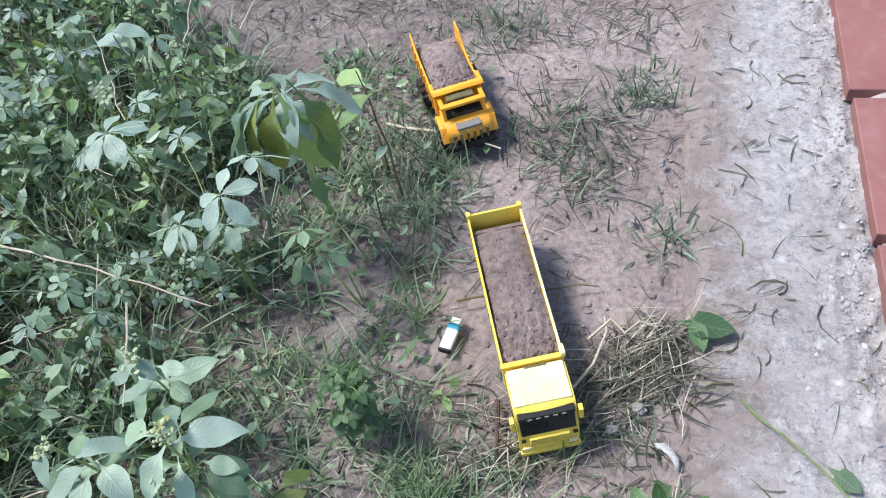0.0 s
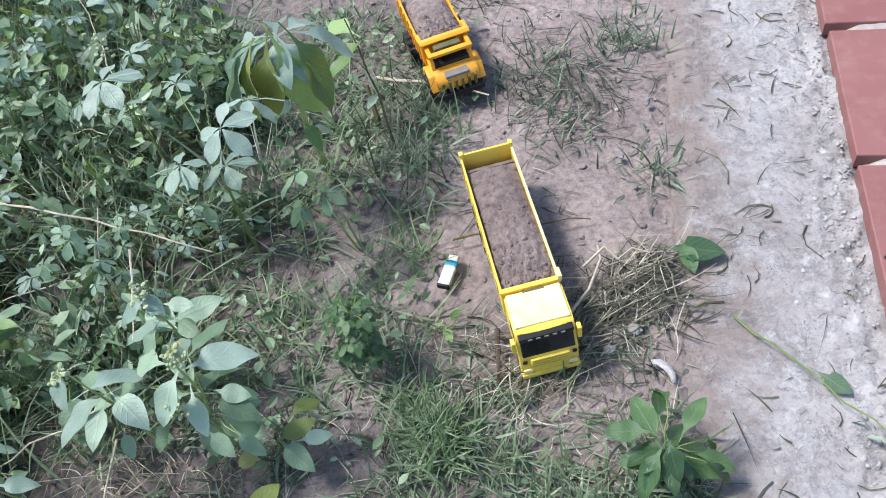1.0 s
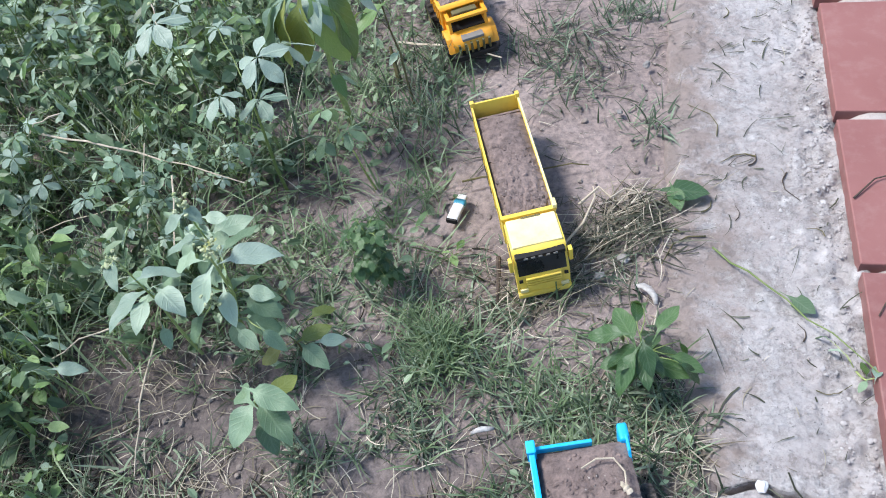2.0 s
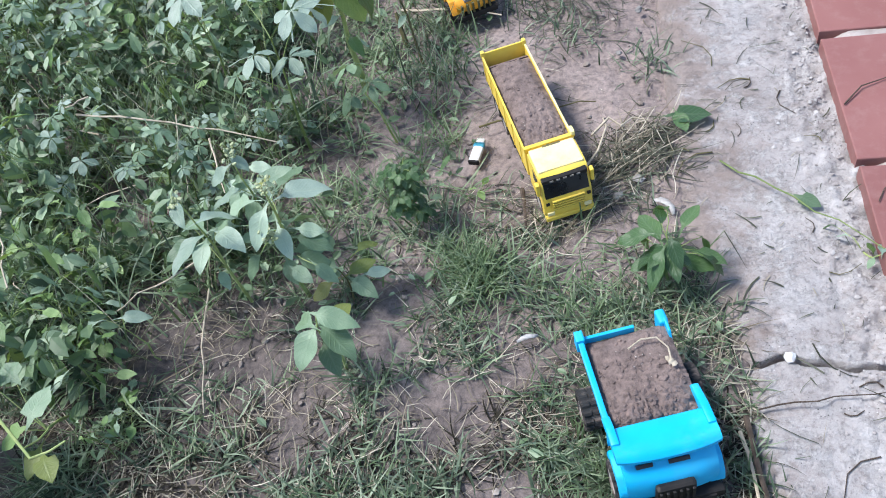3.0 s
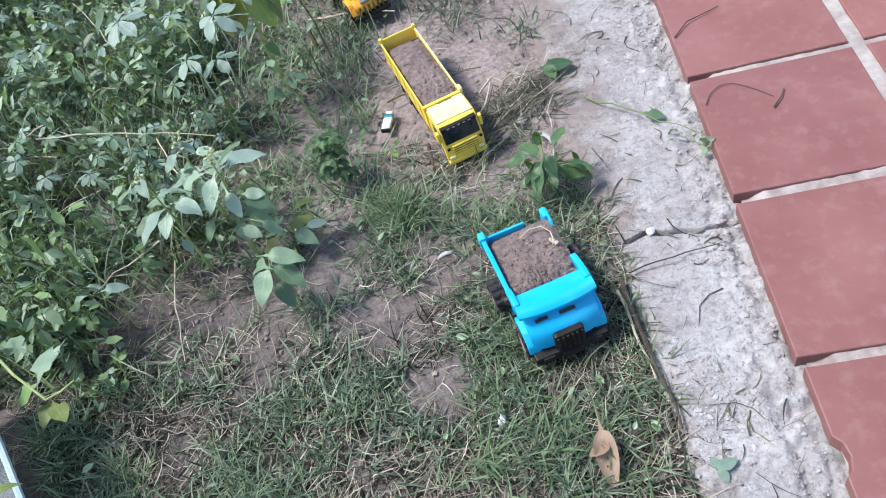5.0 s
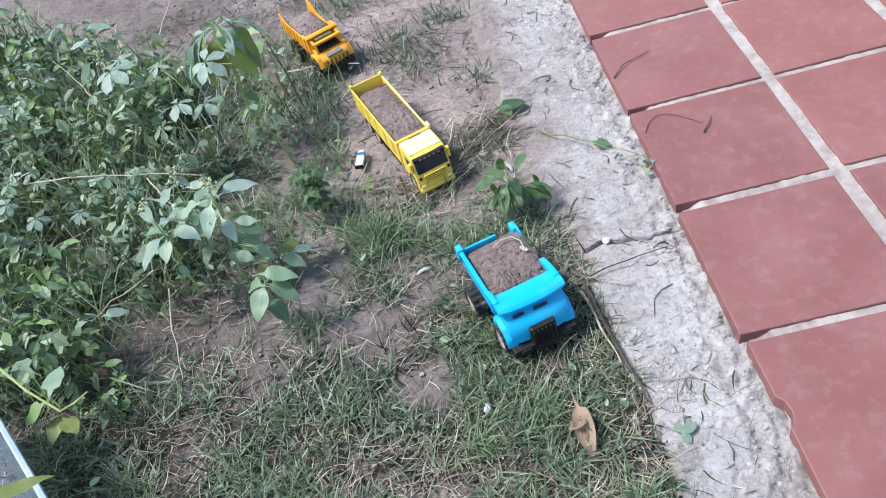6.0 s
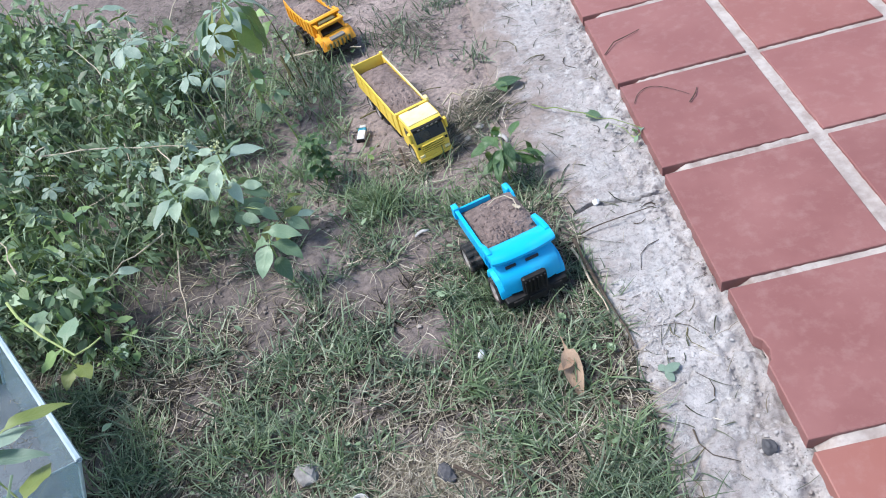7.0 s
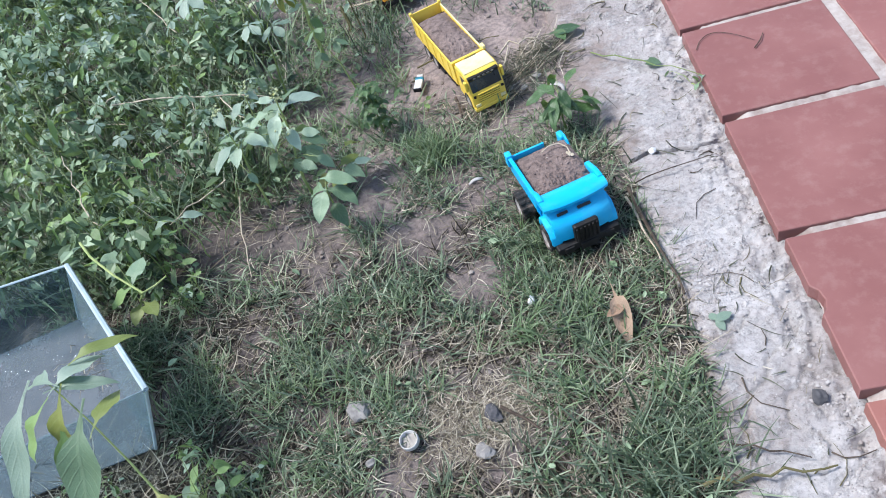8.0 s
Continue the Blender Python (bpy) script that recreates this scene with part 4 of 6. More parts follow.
at = np.concatenate([patch(130, -0.36, -0.58, 0.06, 0.03, 0.75), patch(110, -0.30, -0.52, 0.03, 0.03)])
n = len(at)
blades("wilted_heap", "wilted grey-green grass among the dry heap", "wilted grass", at, U(0.03, 0.10, n), U(0.002, 0.004, n), U(0, 6.28, n), U(1.0, 1.6, n), U(-0.2, 0.5, n), U(-0.8, 0.8, n), CLIP, 0.004)
# bushy tufts of fine grass beside the wheel tracks
for cx, cy, k, s, l in ((-0.575, -0.785, 460, 0.026, 0.058), (-0.615, -0.725, 60, 0.03, 0.05), (-0.50, -0.07, 120, 0.05, 0.06), (-0.33, 0.03, 130, 0.035, 0.05), (-0.43, -0.19, 60, 0.04, 0.05), (-0.28, -0.30, 70, 0.03, 0.05), (-0.265, -1.60, 300, 0.045, 0.10), (-0.40, -0.83, 150, 0.05, 0.05), (-0.69, -0.28, 140, 0.05, 0.09), (-0.73, -0.12, 120, 0.05, 0.10), (-0.62, 0.24, 110, 0.05, 0.07), (-0.43, -1.29, 130, 0.035, 0.075), (-0.235, -1.45, 60, 0.02, 0.06)):
    at = patch(k, cx, cy, s, s)
    blades("grass_tuft", "loose tuft of green grass on brown soil", "grass tuft", at, U(l * 0.45, l * 1.2, k), U(0.0018, 0.0045, k), U(0, 6.28, k), U(0.2, 1.2, k), U(0.2, 1.2, k), U(-0.5, 0.5, k), GRASS_BRIGHT if -1.5 < cy < -0.7 else GRASS)["group"] = "grass tufts"


# clippings strewn over the soil and the concrete
def strewn(x, y):
    e = concrete_edge(y)
    k = 0.5 + 0.9 * noise.noise(Vector((x * 5, y * 5, 31.0)))
    if x > e:
        return 0.5 * max(0.2, k)
    return max(0.05, k) * (0.9 if x > weed_edge(y) else 0.3)


pts = scatter(1800, -1.3, -0.004, -1.9, 1.0, strewn)
at = np.array([(x, y, concrete_height(x, y) + 0.001 if x > concrete_edge(y) else hills(x, y)) for x, y in pts])
n = len(at)
blades("grass_clippings", "dark wilted grass clippings strewn on soil and concrete", "grass clippings", at, U(0.010, 0.050, n) * np.where(rng.random(n) < 0.2, 1.8, 1), U(0.0010, 0.0032, n), U(0, 6.28, n), U(1.47, 1.6, n), U(-0.2, 0.22, n), U(-0.8, 0.8, n) * np.where(rng.random(n) < 0.2, 2.2, 1), CLIP, 0.0015)
pts = scatter(520, -1.3, -0.02, -1.9, 1.0, strewn)
at = np.array([(x, y, concrete_height(x, y) + 0.001 if x > concrete_edge(y) else hills(x, y)) for x, y in pts])
n = len(at)
blades("straw_bits", "pale bits of straw strewn on soil and concrete", "straw", at, U(0.010, 0.05, n), U(0.0008, 0.002, n), U(0, 6.28, n), U(1.45, 1.6, n), U(-0.2, 0.3, n), U(-1.2, 1.2, n), STRAW, 0.0015)

# thin grass between the weeds and the trodden lane
seeds = scatter(190, -1.0, -0.60, -0.80, 0.15, lambda x, y: float(x > weed_edge(y) - 0.05) * max(0.05, 0.55 - (x + 0.95) * 1.2) * (0.6 + 0.9 * noise.noise(Vector((x * 11, y * 11, 60.0)))))
at = on_soil(tufts(seeds, 9, 0.014))
n = len(at)
blades("thin_grass", "thin grass straggling over dark garden earth", "grass", at, U(0.025, 0.10, n), U(0.0018, 0.0045, n), U(0, 6.28, n), U(0.4, 1.5, n), U(-0.1, 1.0, n), U(-0.7, 0.7, n), GRASS_BRIGHT)
at = on_soil(scatter(380, -1.0, -0.60, -0.85, 0.15, lambda x, y: float(x > weed_edge(y) - 0.05) * max(0.04, 0.5 - (x + 0.95) * 1.3)))
at[:, 2] += U(0.004, 0.04, len(at))
small_weeds_at = at

# tall grass among the weeds
at = on_soil(tufts(scatter(620, -2.5, -0.78, -1.35, 0.75, lambda x, y: thick(x, y) * float(x < weed_edge(y) - 0.02 and not (-1.6 < x and y < -1.0)) * (0.35 + 0.6 * noise.noise(Vector((x * 4, y * 4, 2.0))) + 0.2)), 9, 0.02))
n = len(at)
blades("weed_grass", "long dark green grass growing among the weeds", "grass", at, U(0.06, 0.20, n), U(0.0035, 0.0085, n), U(0, 6.28, n), U(0.1, 0.8, n), U(0.3, 1.7, n), U(-0.5, 0.5, n), GRASS)
at = on_soil(tufts(scatter(380, -1.9, -0.85, -0.98, 0.1, lambda x, y: thick(x, y) * float(x < weed_edge(y) + 0.02)), 8, 0.018))
n = len(at)
blades("pale_weed_grass", "pale green grass standing in the weeds", "grass", at, U(0.06, 0.20, n), U(0.002, 0.0055, n), U(0, 6.28, n), U(0.1, 1.0, n), U(0.2, 1.4, n), U(-0.5, 0.5, n), GRASS_BRIGHT)
# dry litter behind the weeds
at = np.concatenate([patch(420, -1.15, 0.36, 0.25, 0.10), patch(200, -0.75, 0.25, 0.2, 0.15), patch(160, -0.40, 0.30, 0.09, 0.08), patch(150, -0.45, -0.10, 0.08, 0.07)])
n = len(at)
blades("strewn_straw", "strewn dry grass on the soil", "straw", at, U(0.03, 0.10, n), U(0.0012, 0.003, n), U(0, 6.28, n), U(1.25, 1.6, n), U(-0.2, 0.4, n), U(-0.9, 0.9, n), CLIP, 0.002)
at = on_soil(scatter(2300, -2.4, -0.74, -1.3, 0.7, lambda x, y: thick(x, y) * float(x < weed_edge(y) + 0.06 and not (-1.6 < x and y < -1.0))))
n = len(at)
blades("weed_straw", "dry stalks lying among the weeds", "straw", at, U(0.05, 0.2, n), U(0.001, 0.0026, n), U(0, 6.28, n), U(0.6, 1.6, n), U(-0.2, 0.6, n), U(-0.6, 0.6, n), STRAW, 0.01)


def small_leaves(name, label, at, size, material, flat=0.5):
    """Many small pointed leaves in one mesh."""
    n = len(at)
    a, tip, roll = U(0, 6.28, n), rng.normal(0.1, flat, n), rng.normal(0, flat, n)
    f = np.stack([np.cos(a) * np.cos(tip), np.sin(a) * np.cos(tip), -np.sin(tip)], 1)
    s = np.stack([-np.sin(a) * np.cos(roll), np.cos(a) * np.cos(roll), np.sin(roll)], 1)
    up = np.cross(f, s)
    size = np.broadcast_to(size, (n,))[:, None]
    shape = ((0, 0, 0), (0.28, 0.24, 0.07), (0.28, 0, 0), (0.28, -0.24, 0.07), (0.65, 0.23, 0.05), (0.65, 0, -0.02), (0.65, -0.23, 0.05), (1, 0, -0.08))
    v = np.stack([at + size * (f * u + s * w + up * h) for u, w, h in shape], 1)
    k = (np.arange(n) * 8)[:, None]
    tri = np.concatenate([k + np.array(t) for t in ((0, 2, 1), (0, 3, 2), (4, 5, 7), (5, 6, 7))])
    quad = np.concatenate([k + np.array(t) for t in ((1, 2, 5, 4), (2, 3, 6, 5))])
    me = bpy.data.meshes.new(name)
    me.from_pydata(v.reshape(-1, 3).tolist(), [], tri.tolist() + quad.tolist())
    me.materials.append(material)
    return tagged(new(name, me), label, "weeds", kind="stuff")


at = on_soil(scatter(9500, -2.5, -0.76, -1.3, 0.8, lambda x, y: thick(x, y) * float(x < weed_edge(y) + 0.02 * noise.noise(Vector((x * 20, y * 20, 0))) and not (-1.6 < x and y < -1.02)) * (0.35 + 1.5 * noise.noise(Vector((x * 6.5, y * 6.5, 40.0))) + 0.12)))
at[:, 2] += rng.random(len(at)) ** 1.4 * 0.17
small_leaves("undergrowth", "dense low undergrowth of small green weed leaves", at, U(0.016, 0.048, len(at)), UNDER, 0.6)
at = on_soil(scatter(150, -1.4, -0.2, -1.8, -0.6, lawn_density))
at[:, 2] += U(0.006, 0.025, len(at))
small_leaves("seedling_leaves", "small seedling leaves between the grass", at, U(0.010, 0.024, len(at)), UNDER, 0.25)

small_leaves("seedling_leaves", "small weed seedlings on dark garden earth", small_weeds_at, U(0.012, 0.030, len(small_weeds_at)), UNDER, 0.3)

# pebbles and crumbs of earth
bm = bmesh.new()
for x, y in scatter(900, -1.2, -0.2, -1.9, 0.9, lambda x, y: 0.15 if x > concrete_edge(y) else (0.9 if x > weed_edge(y) - 0.1 else 0.1)):
    z = concrete_height(x, y) if x > concrete_edge(y) else hills(x, y)
    stone(bm, (x, y, z + 0.0005), random.choice((0.0014, 0.002, 0.003, 0.004, 0.0055)), 0.7)
tagged(part("pebbles", bm, PEBBLE, None), "small pebbles and crumbs of earth on the soil", "pebbles", kind="stuff")


# ---------------------------------------------------------------- leafy plants
def leaf_shape(b, m, length, width, droop=0.25, fold=0.18, heart=False, seg=6, widest=0.78, stalk=0.0):
    """One leaf along +y from the origin of m, folded along its midrib."""
    ax = b.verts.layers.float.get("leaf_across") or b.verts.layers.float.new("leaf_across")
    al = b.verts.layers.float.get("leaf_along") or b.verts.layers.float.new("leaf_along")
    rows = []
    for i in range(seg + 1):
        t = i / seg
        w = width / 2 * (math.sin(math.pi * min(1, t * 0.96 + 0.02) ** (0.62 if heart else widest)) ** 0.85)
        if i == seg:
            w = 0
        y = length * t
        z = -droop * length * t * t + 0.03 * length * math.sin(t * 9)
        back = -0.10 * length if heart and i == 1 else 0
        if w < 1e-5:
            rows.append([b.verts.new(m @ Vector((0, y, z)))])
        else:
            wave = 0.04 * width * math.sin(t * 13)
            rows.append([b.verts.new(m @ Vector(q)) for q in ((-w, y + back, z + fold * w + wave), (0, y, z), (w, y + back, z + fold * w - wave))])
    if stalk:
        tail = [b.verts.new(m @ Vector((q * 0.014, -stalk * 0.55, -0.02 * stalk - abs(q) * 0.012))) for q in (-1, 0, 1)]
        end = [b.verts.new(m @ Vector((q * 0.016, -stalk, -0.16 * stalk - abs(q) * 0.012))) for q in (-1, 0, 1)]
        rows = [end, tail] + rows
    for i, row in enumerate(rows):
        for k, v in enumerate(row):
            v[ax], v[al] = (k - 1 if len(row) == 3 else 0), i / seg
    for p, q in zip(rows, rows[1:]):
        if len(p) == 3 and len(q) == 3:
            b.faces.new((p[0], p[1], q[1], q[0]))
            b.faces.new((p[1], p[2], q[2], q[1]))
        elif len(p) == 3:
            b.faces.new((p[0], p[1], q[0]))
            b.faces.new((p[1], p[2], q[0]))
        elif len(q) == 3:
            b.faces.new((p[0], q[1], q[0]))
            b.faces.new((p[0], q[2], q[1]))
    return b


def leaf_mesh(kind, material):
    b = bmesh.new()
    if kind == "palmate":
        for a, s in ((0, 1.0), (64, 0.95), (-64, 0.95), (132, 0.74), (-132, 0.74)):
            leaf_shape(b, Matrix.Rotation(radians(a + random.uniform(-8, 8)), 4, "Z") @ Matrix.Rotation(radians(random.uniform(-24, 6)), 4, "X") @ Matrix.Translation((0, 0.03, 0)), 0.50 * s, 0.27 * s, 0.30, 0.22, False, 6, 1.35, 0.55 if abs(a) > 100 else 0)
    elif kind == "trefoil":
        for a, s in ((0, 1.0), (85, 0.8), (-85, 0.8)):
            leaf_shape(b, Matrix.Rotation(radians(a), 4, "Z") @ Matrix.Rotation(radians(random.uniform(-20, 0)), 4, "X"), 0.7 * s, 0.42 * s, 0.25, 0.15)
    elif kind == "lance":
        leaf_shape(b, Matrix(), 1.0, 0.29, 0.35, 0.3, False, 8, stalk=0.3)
    elif kind == "broad":
        leaf_shape(b, Matrix(), 1.0, 0.47, random.uniform(0.15, 0.4), 0.3, False, 8, stalk=0.35)
    elif kind == "heart":
        leaf_shape(b, Matrix(), 1.0, 0.80, 0.2, 0.12, True, stalk=0.7)
    else:
        leaf_shape(b, Matrix(), 1.0, 0.56, random.uniform(0.12, 0.4), random.uniform(0.12, 0.4), False, 8, stalk=0.45)
    return mesh_of("leaf", b, material, True)


LEAVES = {(k, m.name): [leaf_mesh(k, m) for _ in range(3)] for k in ("palmate", "trefoil", "lance", "broad", "heart", "ovate") for m in (LEAF, LEAF_BLUE, LEAF_FRESH, LEAF_DARK, LEAF_YELLOW)}


def plant(name, label, base, leaves, stem_mat, top=None, thick=0.0035, lean=0.0, flowers=(), leaf=0.66, extra=0):
    """A plant with a stem from base to top; leaves are (x, y, z, size, kind, material) with places given from the base."""
    root = tagged(new(name), label, "weed")
    root.location = base
    for k in range(extra):
        a, q = k * 2.4, random.uniform(0.015, 0.055)
        c = Vector(top) if top else Vector((0, 0, 0.2))
        leaves = leaves + [(c.x + q * math.cos(a), c.y + q * math.sin(a), c.z * random.uniform(0.45, 0.98), random.uniform(0.055, 0.10), "ovate", random.choice((LEAF, LEAF, LEAF_BLUE)))]
    top = Vector(top) if top else Vector((0, 0, max([q[2] for q in leaves] + [0.03]) * 0.9))
    b = bmesh.new()
    spine = bend((0, 0, -0.012), top, 0.0, 6, 0.006)
    tube(b, spine, [thick * (1 - 0.13 * i) for i in range(6)], 6)
    made, stalks = [], []
    for x, y, z, size, kind, material in leaves:
        p = Vector((x, y, z))
        k = min(range(6), key=lambda i: (spine[i] - p * 0.85).length + abs(i - 3) * 0.004)
        joint = spine[max(1, k)]
        out = p - joint
        yaw = math.atan2(out.y, out.x) - math.pi / 2 if out.length > 0.004 else random.uniform(0, 6.28)
        if kind in ("ovate", "broad", "heart"):
            p = p - out * min(0.75, 0.5 * size * leaf / max(0.001, out.length))
        made.append((p, yaw, size, kind, material))
        if (p - joint).length > 0.6 * size * leaf + 0.012:
            stalks.append((joint, p))
    part("stem", b, stem_mat, root)
    for joint, p in stalks:
        part("petiole", tube(bmesh.new(), bend(joint, p, 0.008, 4, 0.003), [thick * 0.34, thick * 0.29, thick * 0.26, thick * 0.22], 4), stem_mat, root)
    for p, yaw, size, kind, material in made:
        ob = part("leaf", random.choice(LEAVES[(kind, material.name)]), material, root)
        pitch = random.uniform(-26, 8) if kind != "lance" else random.uniform(-70, -30)
        ob.matrix_basis = Matrix.Translation(p) @ Euler((radians(pitch), radians(random.uniform(-22, 22)), yaw + random.uniform(-0.45, 0.45))).to_matrix().to_4x4() @ Matrix.Diagonal((size * leaf * random.uniform(0.9, 1.15), size * leaf, size * leaf, 1))
    for x, y, z, r in flowers:
        b = bmesh.new()
        for k in range(26):
            stone(b, (x + random.gauss(0, r * 0.5), y + random.gauss(0, r * 0.5), z + random.gauss(0, r * 0.6)), random.uniform(0.0018, 0.004), 0.8)
        part("flower_head", b, FLOWER, root, "pale green flower head")
    return root


def twig(name, label, spots, r, material, sides=6):
    b = bmesh.new()
    n = len(spots)
    tube(b, spots, [r * (1 - 0.5 * i / max(1, n - 1)) for i in range(n)], sides)
    return tagged(part(name, b, material, None), label, "twig")


def rel(base, spots):
    return [(x - base[0], y - base[1], z, s, k, m) for x, y, z, s, k, m in spots]


# palmate-leaved weeds whose places are known
base = (-0.93, -0.47, 0)
plant("palmate_weed", "tall weed with blue-green five-fingered leaves", base, rel(base, [(-0.861, -0.41, 0.27, 0.115, "palmate", LEAF_BLUE), (-0.811, -0.564, 0.368, 0.105, "palmate", LEAF_BLUE), (-0.91, -0.546, 0.283, 0.095, "palmate", LEAF_BLUE), (-0.869, -0.516, 0.25, 0.09, "palmate", LEAF_BLUE), (-0.961, -0.406, 0.30, 0.08, "palmate", LEAF_BLUE), (-0.99, -0.49, 0.20, 0.07, "palmate", LEAF)]), STEM, (0.03, -0.02, 0.27), leaf=0.86)
base = (-0.76, -0.46, 0)
plant("palmate_weed", "low weed with green five-fingered leaves on a thin stem", base, rel(base, [(-0.792, -0.473, 0.19, 0.11, "palmate", LEAF), (-0.76, -0.49, 0.16, 0.08, "palmate", LEAF), (-0.80, -0.50, 0.14, 0.06, "trefoil", LEAF)]), STEM_PALE, (-0.02, -0.02, 0.16), 0.0025, leaf=0.86)
base = (-1.08, -0.37, 0)
plant("palmate_weed", "tall weed with blue-green five-fingered leaves", base, rel(base, [(-1.051, -0.431, 0.33, 0.12, "palmate", LEAF_BLUE), (-1.07, -0.391, 0.25, 0.08, "palmate", LEAF_BLUE), (-1.06, -0.338, 0.30, 0.075, "palmate", LEAF_BLUE), (-1.12, -0.42, 0.28, 0.08, "palmate", LEAF_BLUE), (-1.11, -0.32, 0.24, 0.08, "palmate", LEAF)]), STEM, (0.01, -0.03, 0.29), 0.003, 0, ((-0.01, 0.02, 0.33, 0.012),), 0.86)
base = (-1.16, -0.20, 0)
plant("palmate_weed", "tall weed with dusty broad leaves", base, rel(base, [(-1.209, -0.195, 0.35, 0.11, "palmate", LEAF_BLUE), (-1.13, -0.215, 0.35, 0.07, "ovate", LEAF_BLUE), (-1.20, -0.16, 0.30, 0.08, "ovate", LEAF_BLUE), (-1.12, -0.16, 0.28, 0.08, "palmate", LEAF_BLUE), (-1.18, -0.26, 0.27, 0.07, "ovate", LEAF), (-1.15, -0.18, 0.22, 0.08, "lance", LEAF_FRESH)]), STEM, None, 0.003, leaf=0.86)
# shoot with hanging leaves
shoot = plant("leafy_shoot", "upright pale green shoot crowned with large drooping leaves", (-0.850, -0.292, 0), [(0.02, -0.02, 0.12, 0.05, "lance", LEAF), (0.03, -0.06, 0.16, 0.06, "broad", LEAF_FRESH), (0.0, -0.05, 0.20, 0.05, "ovate", LEAF)], STEM_PALE, (0.025, -0.04, 0.30), 0.0065, 0, ((0.02, -0.035, 0.21, 0.010),), 0.8)
for az, down, size, out, kind, m in ((-62, -72, 0.125, 0.030, "broad", LEAF_FRESH), (-15, -64, 0.115, 0.036, "broad", LEAF_FRESH), (-100, -74, 0.105, 0.034, "broad", LEAF_YELLOW), (-130, -66, 0.10, 0.050, "broad", LEAF_YELLOW), (196, -38, 0.105, 0.045, "broad", LEAF_BLUE), (216, -58, 0.115, 0.055, "broad", LEAF_BLUE), (168, -26, 0.10, 0.04, "broad", LEAF_BLUE), (110, -12, 0.085, 0.03, "ovate", LEAF_BLUE), (64, -20, 0.085, 0.03, "broad", LEAF_BLUE), (22, -36, 0.09, 0.045, "broad", LEAF_BLUE), (-75, -22, 0.065, 0.012, "ovate", LEAF_BLUE), (-150, -24, 0.07, 0.02, "ovate", LEAF_BLUE), (-40, -30, 0.06, 0.02, "ovate", LEAF_BLUE)):
    a = radians(az)
    ob = part("leaf", random.choice(LEAVES[(kind, m.name)]), m, shoot)
    ob.matrix_basis = Matrix.Translation((0.025 + out * math.cos(a), -0.04 + out * math.sin(a), 0.315 - 0.2 * out)) @ Euler((radians(down), radians(random.uniform(-15, 15)), a - math.pi / 2)).to_matrix().to_4x4() @ Matrix.Diagonal((size, size, size, 1))
base = (-0.735, -0.24, 0)
plant("leafy_shoot", "thin dark shoot with a few hanging green leaves", base, rel(base, [(-0.775, -0.187, 0.20, 0.11, "broad", LEAF_FRESH), (-0.80, -0.15, 0.22, 0.11, "broad", LEAF_FRESH), (-0.81, -0.19, 0.17, 0.08, "lance", LEAF_FRESH), (-0.76, -0.22, 0.10, 0.04, "ovate", LEAF)]), STEM_BROWN, (-0.05, 0.07, 0.22), 0.0028)
# broad-leaved pigweed
base = (-0.86, -0.81, 0)
plant("pigweed", "broad-leaved pale green pigweed with flower heads", base, rel(base, [(-0.795, -0.80, 0.26, 0.095, "ovate", LEAF_BLUE), (-0.815, -0.775, 0.26, 0.085, "ovate", LEAF), (-0.85, -0.84, 0.25, 0.085, "ovate", LEAF), (-0.90, -0.795, 0.23, 0.085, "ovate", LEAF), (-0.93, -0.825, 0.20, 0.08, "ovate", LEAF), (-0.828, -0.841, 0.21, 0.07, "ovate", LEAF), (-0.801, -0.80, 0.16, 0.055, "ovate", LEAF), (-0.86, -0.765, 0.22, 0.06, "ovate", LEAF_BLUE), (-0.83, -0.81, 0.28, 0.04, "ovate", LEAF_YELLOW), (-0.88, -0.87, 0.16, 0.06, "ovate", LEAF), (-0.78, -0.85, 0.12, 0.06, "ovate", LEAF)]), STEM_PALE, (0.03, -0.01, 0.26), 0.004, 0, ((0.035, -0.01, 0.27, 0.012), (0.02, -0.04, 0.20, 0.009)), 0.68, 9)
base = (-0.96, -0.82, 0)
plant("pigweed", "pale broad-leaved pigweed with a light upper leaf", base, rel(base, [(-0.929, -0.875, 0.30, 0.055, "ovate", LEAF_BLUE), (-0.956, -0.825, 0.22, 0.075, "ovate", LEAF), (-0.99, -0.85, 0.20, 0.07, "ovate", LEAF), (-0.93, -0.80, 0.18, 0.06, "ovate", LEAF), (-1.00, -0.79, 0.16, 0.07, "lance", LEAF), (-0.94, -0.87, 0.14, 0.05, "ovate", LEAF)]), STEM_PALE, (0.02, -0.03, 0.28), 0.003, 0, ((0.025, -0.04, 0.29, 0.010),), 0.68, 5)
base = (-0.93, -0.71, 0)
plant("pigweed", "pale pigweed with small crowded top leaves", base, rel(base, [(-0.952, -0.714, 0.22, 0.06, "ovate", LEAF_BLUE), (-0.915, -0.725, 0.24, 0.05, "ovate", LEAF_BLUE), (-0.90, -0.70, 0.20, 0.05, "ovate", LEAF), (-0.94, -0.74, 0.18, 0.06, "ovate", LEAF), (-0.91, -0.75, 0.16, 0.05, "ovate", LEAF), (-0.96, -0.68, 0.16, 0.06, "ovate", LEAF)]), STEM_PALE, None, 0.003, 0, ((0.01, -0.01, 0.24, 0.012),), 0.68, 5)
base = (-0.77, -0.945, 0)
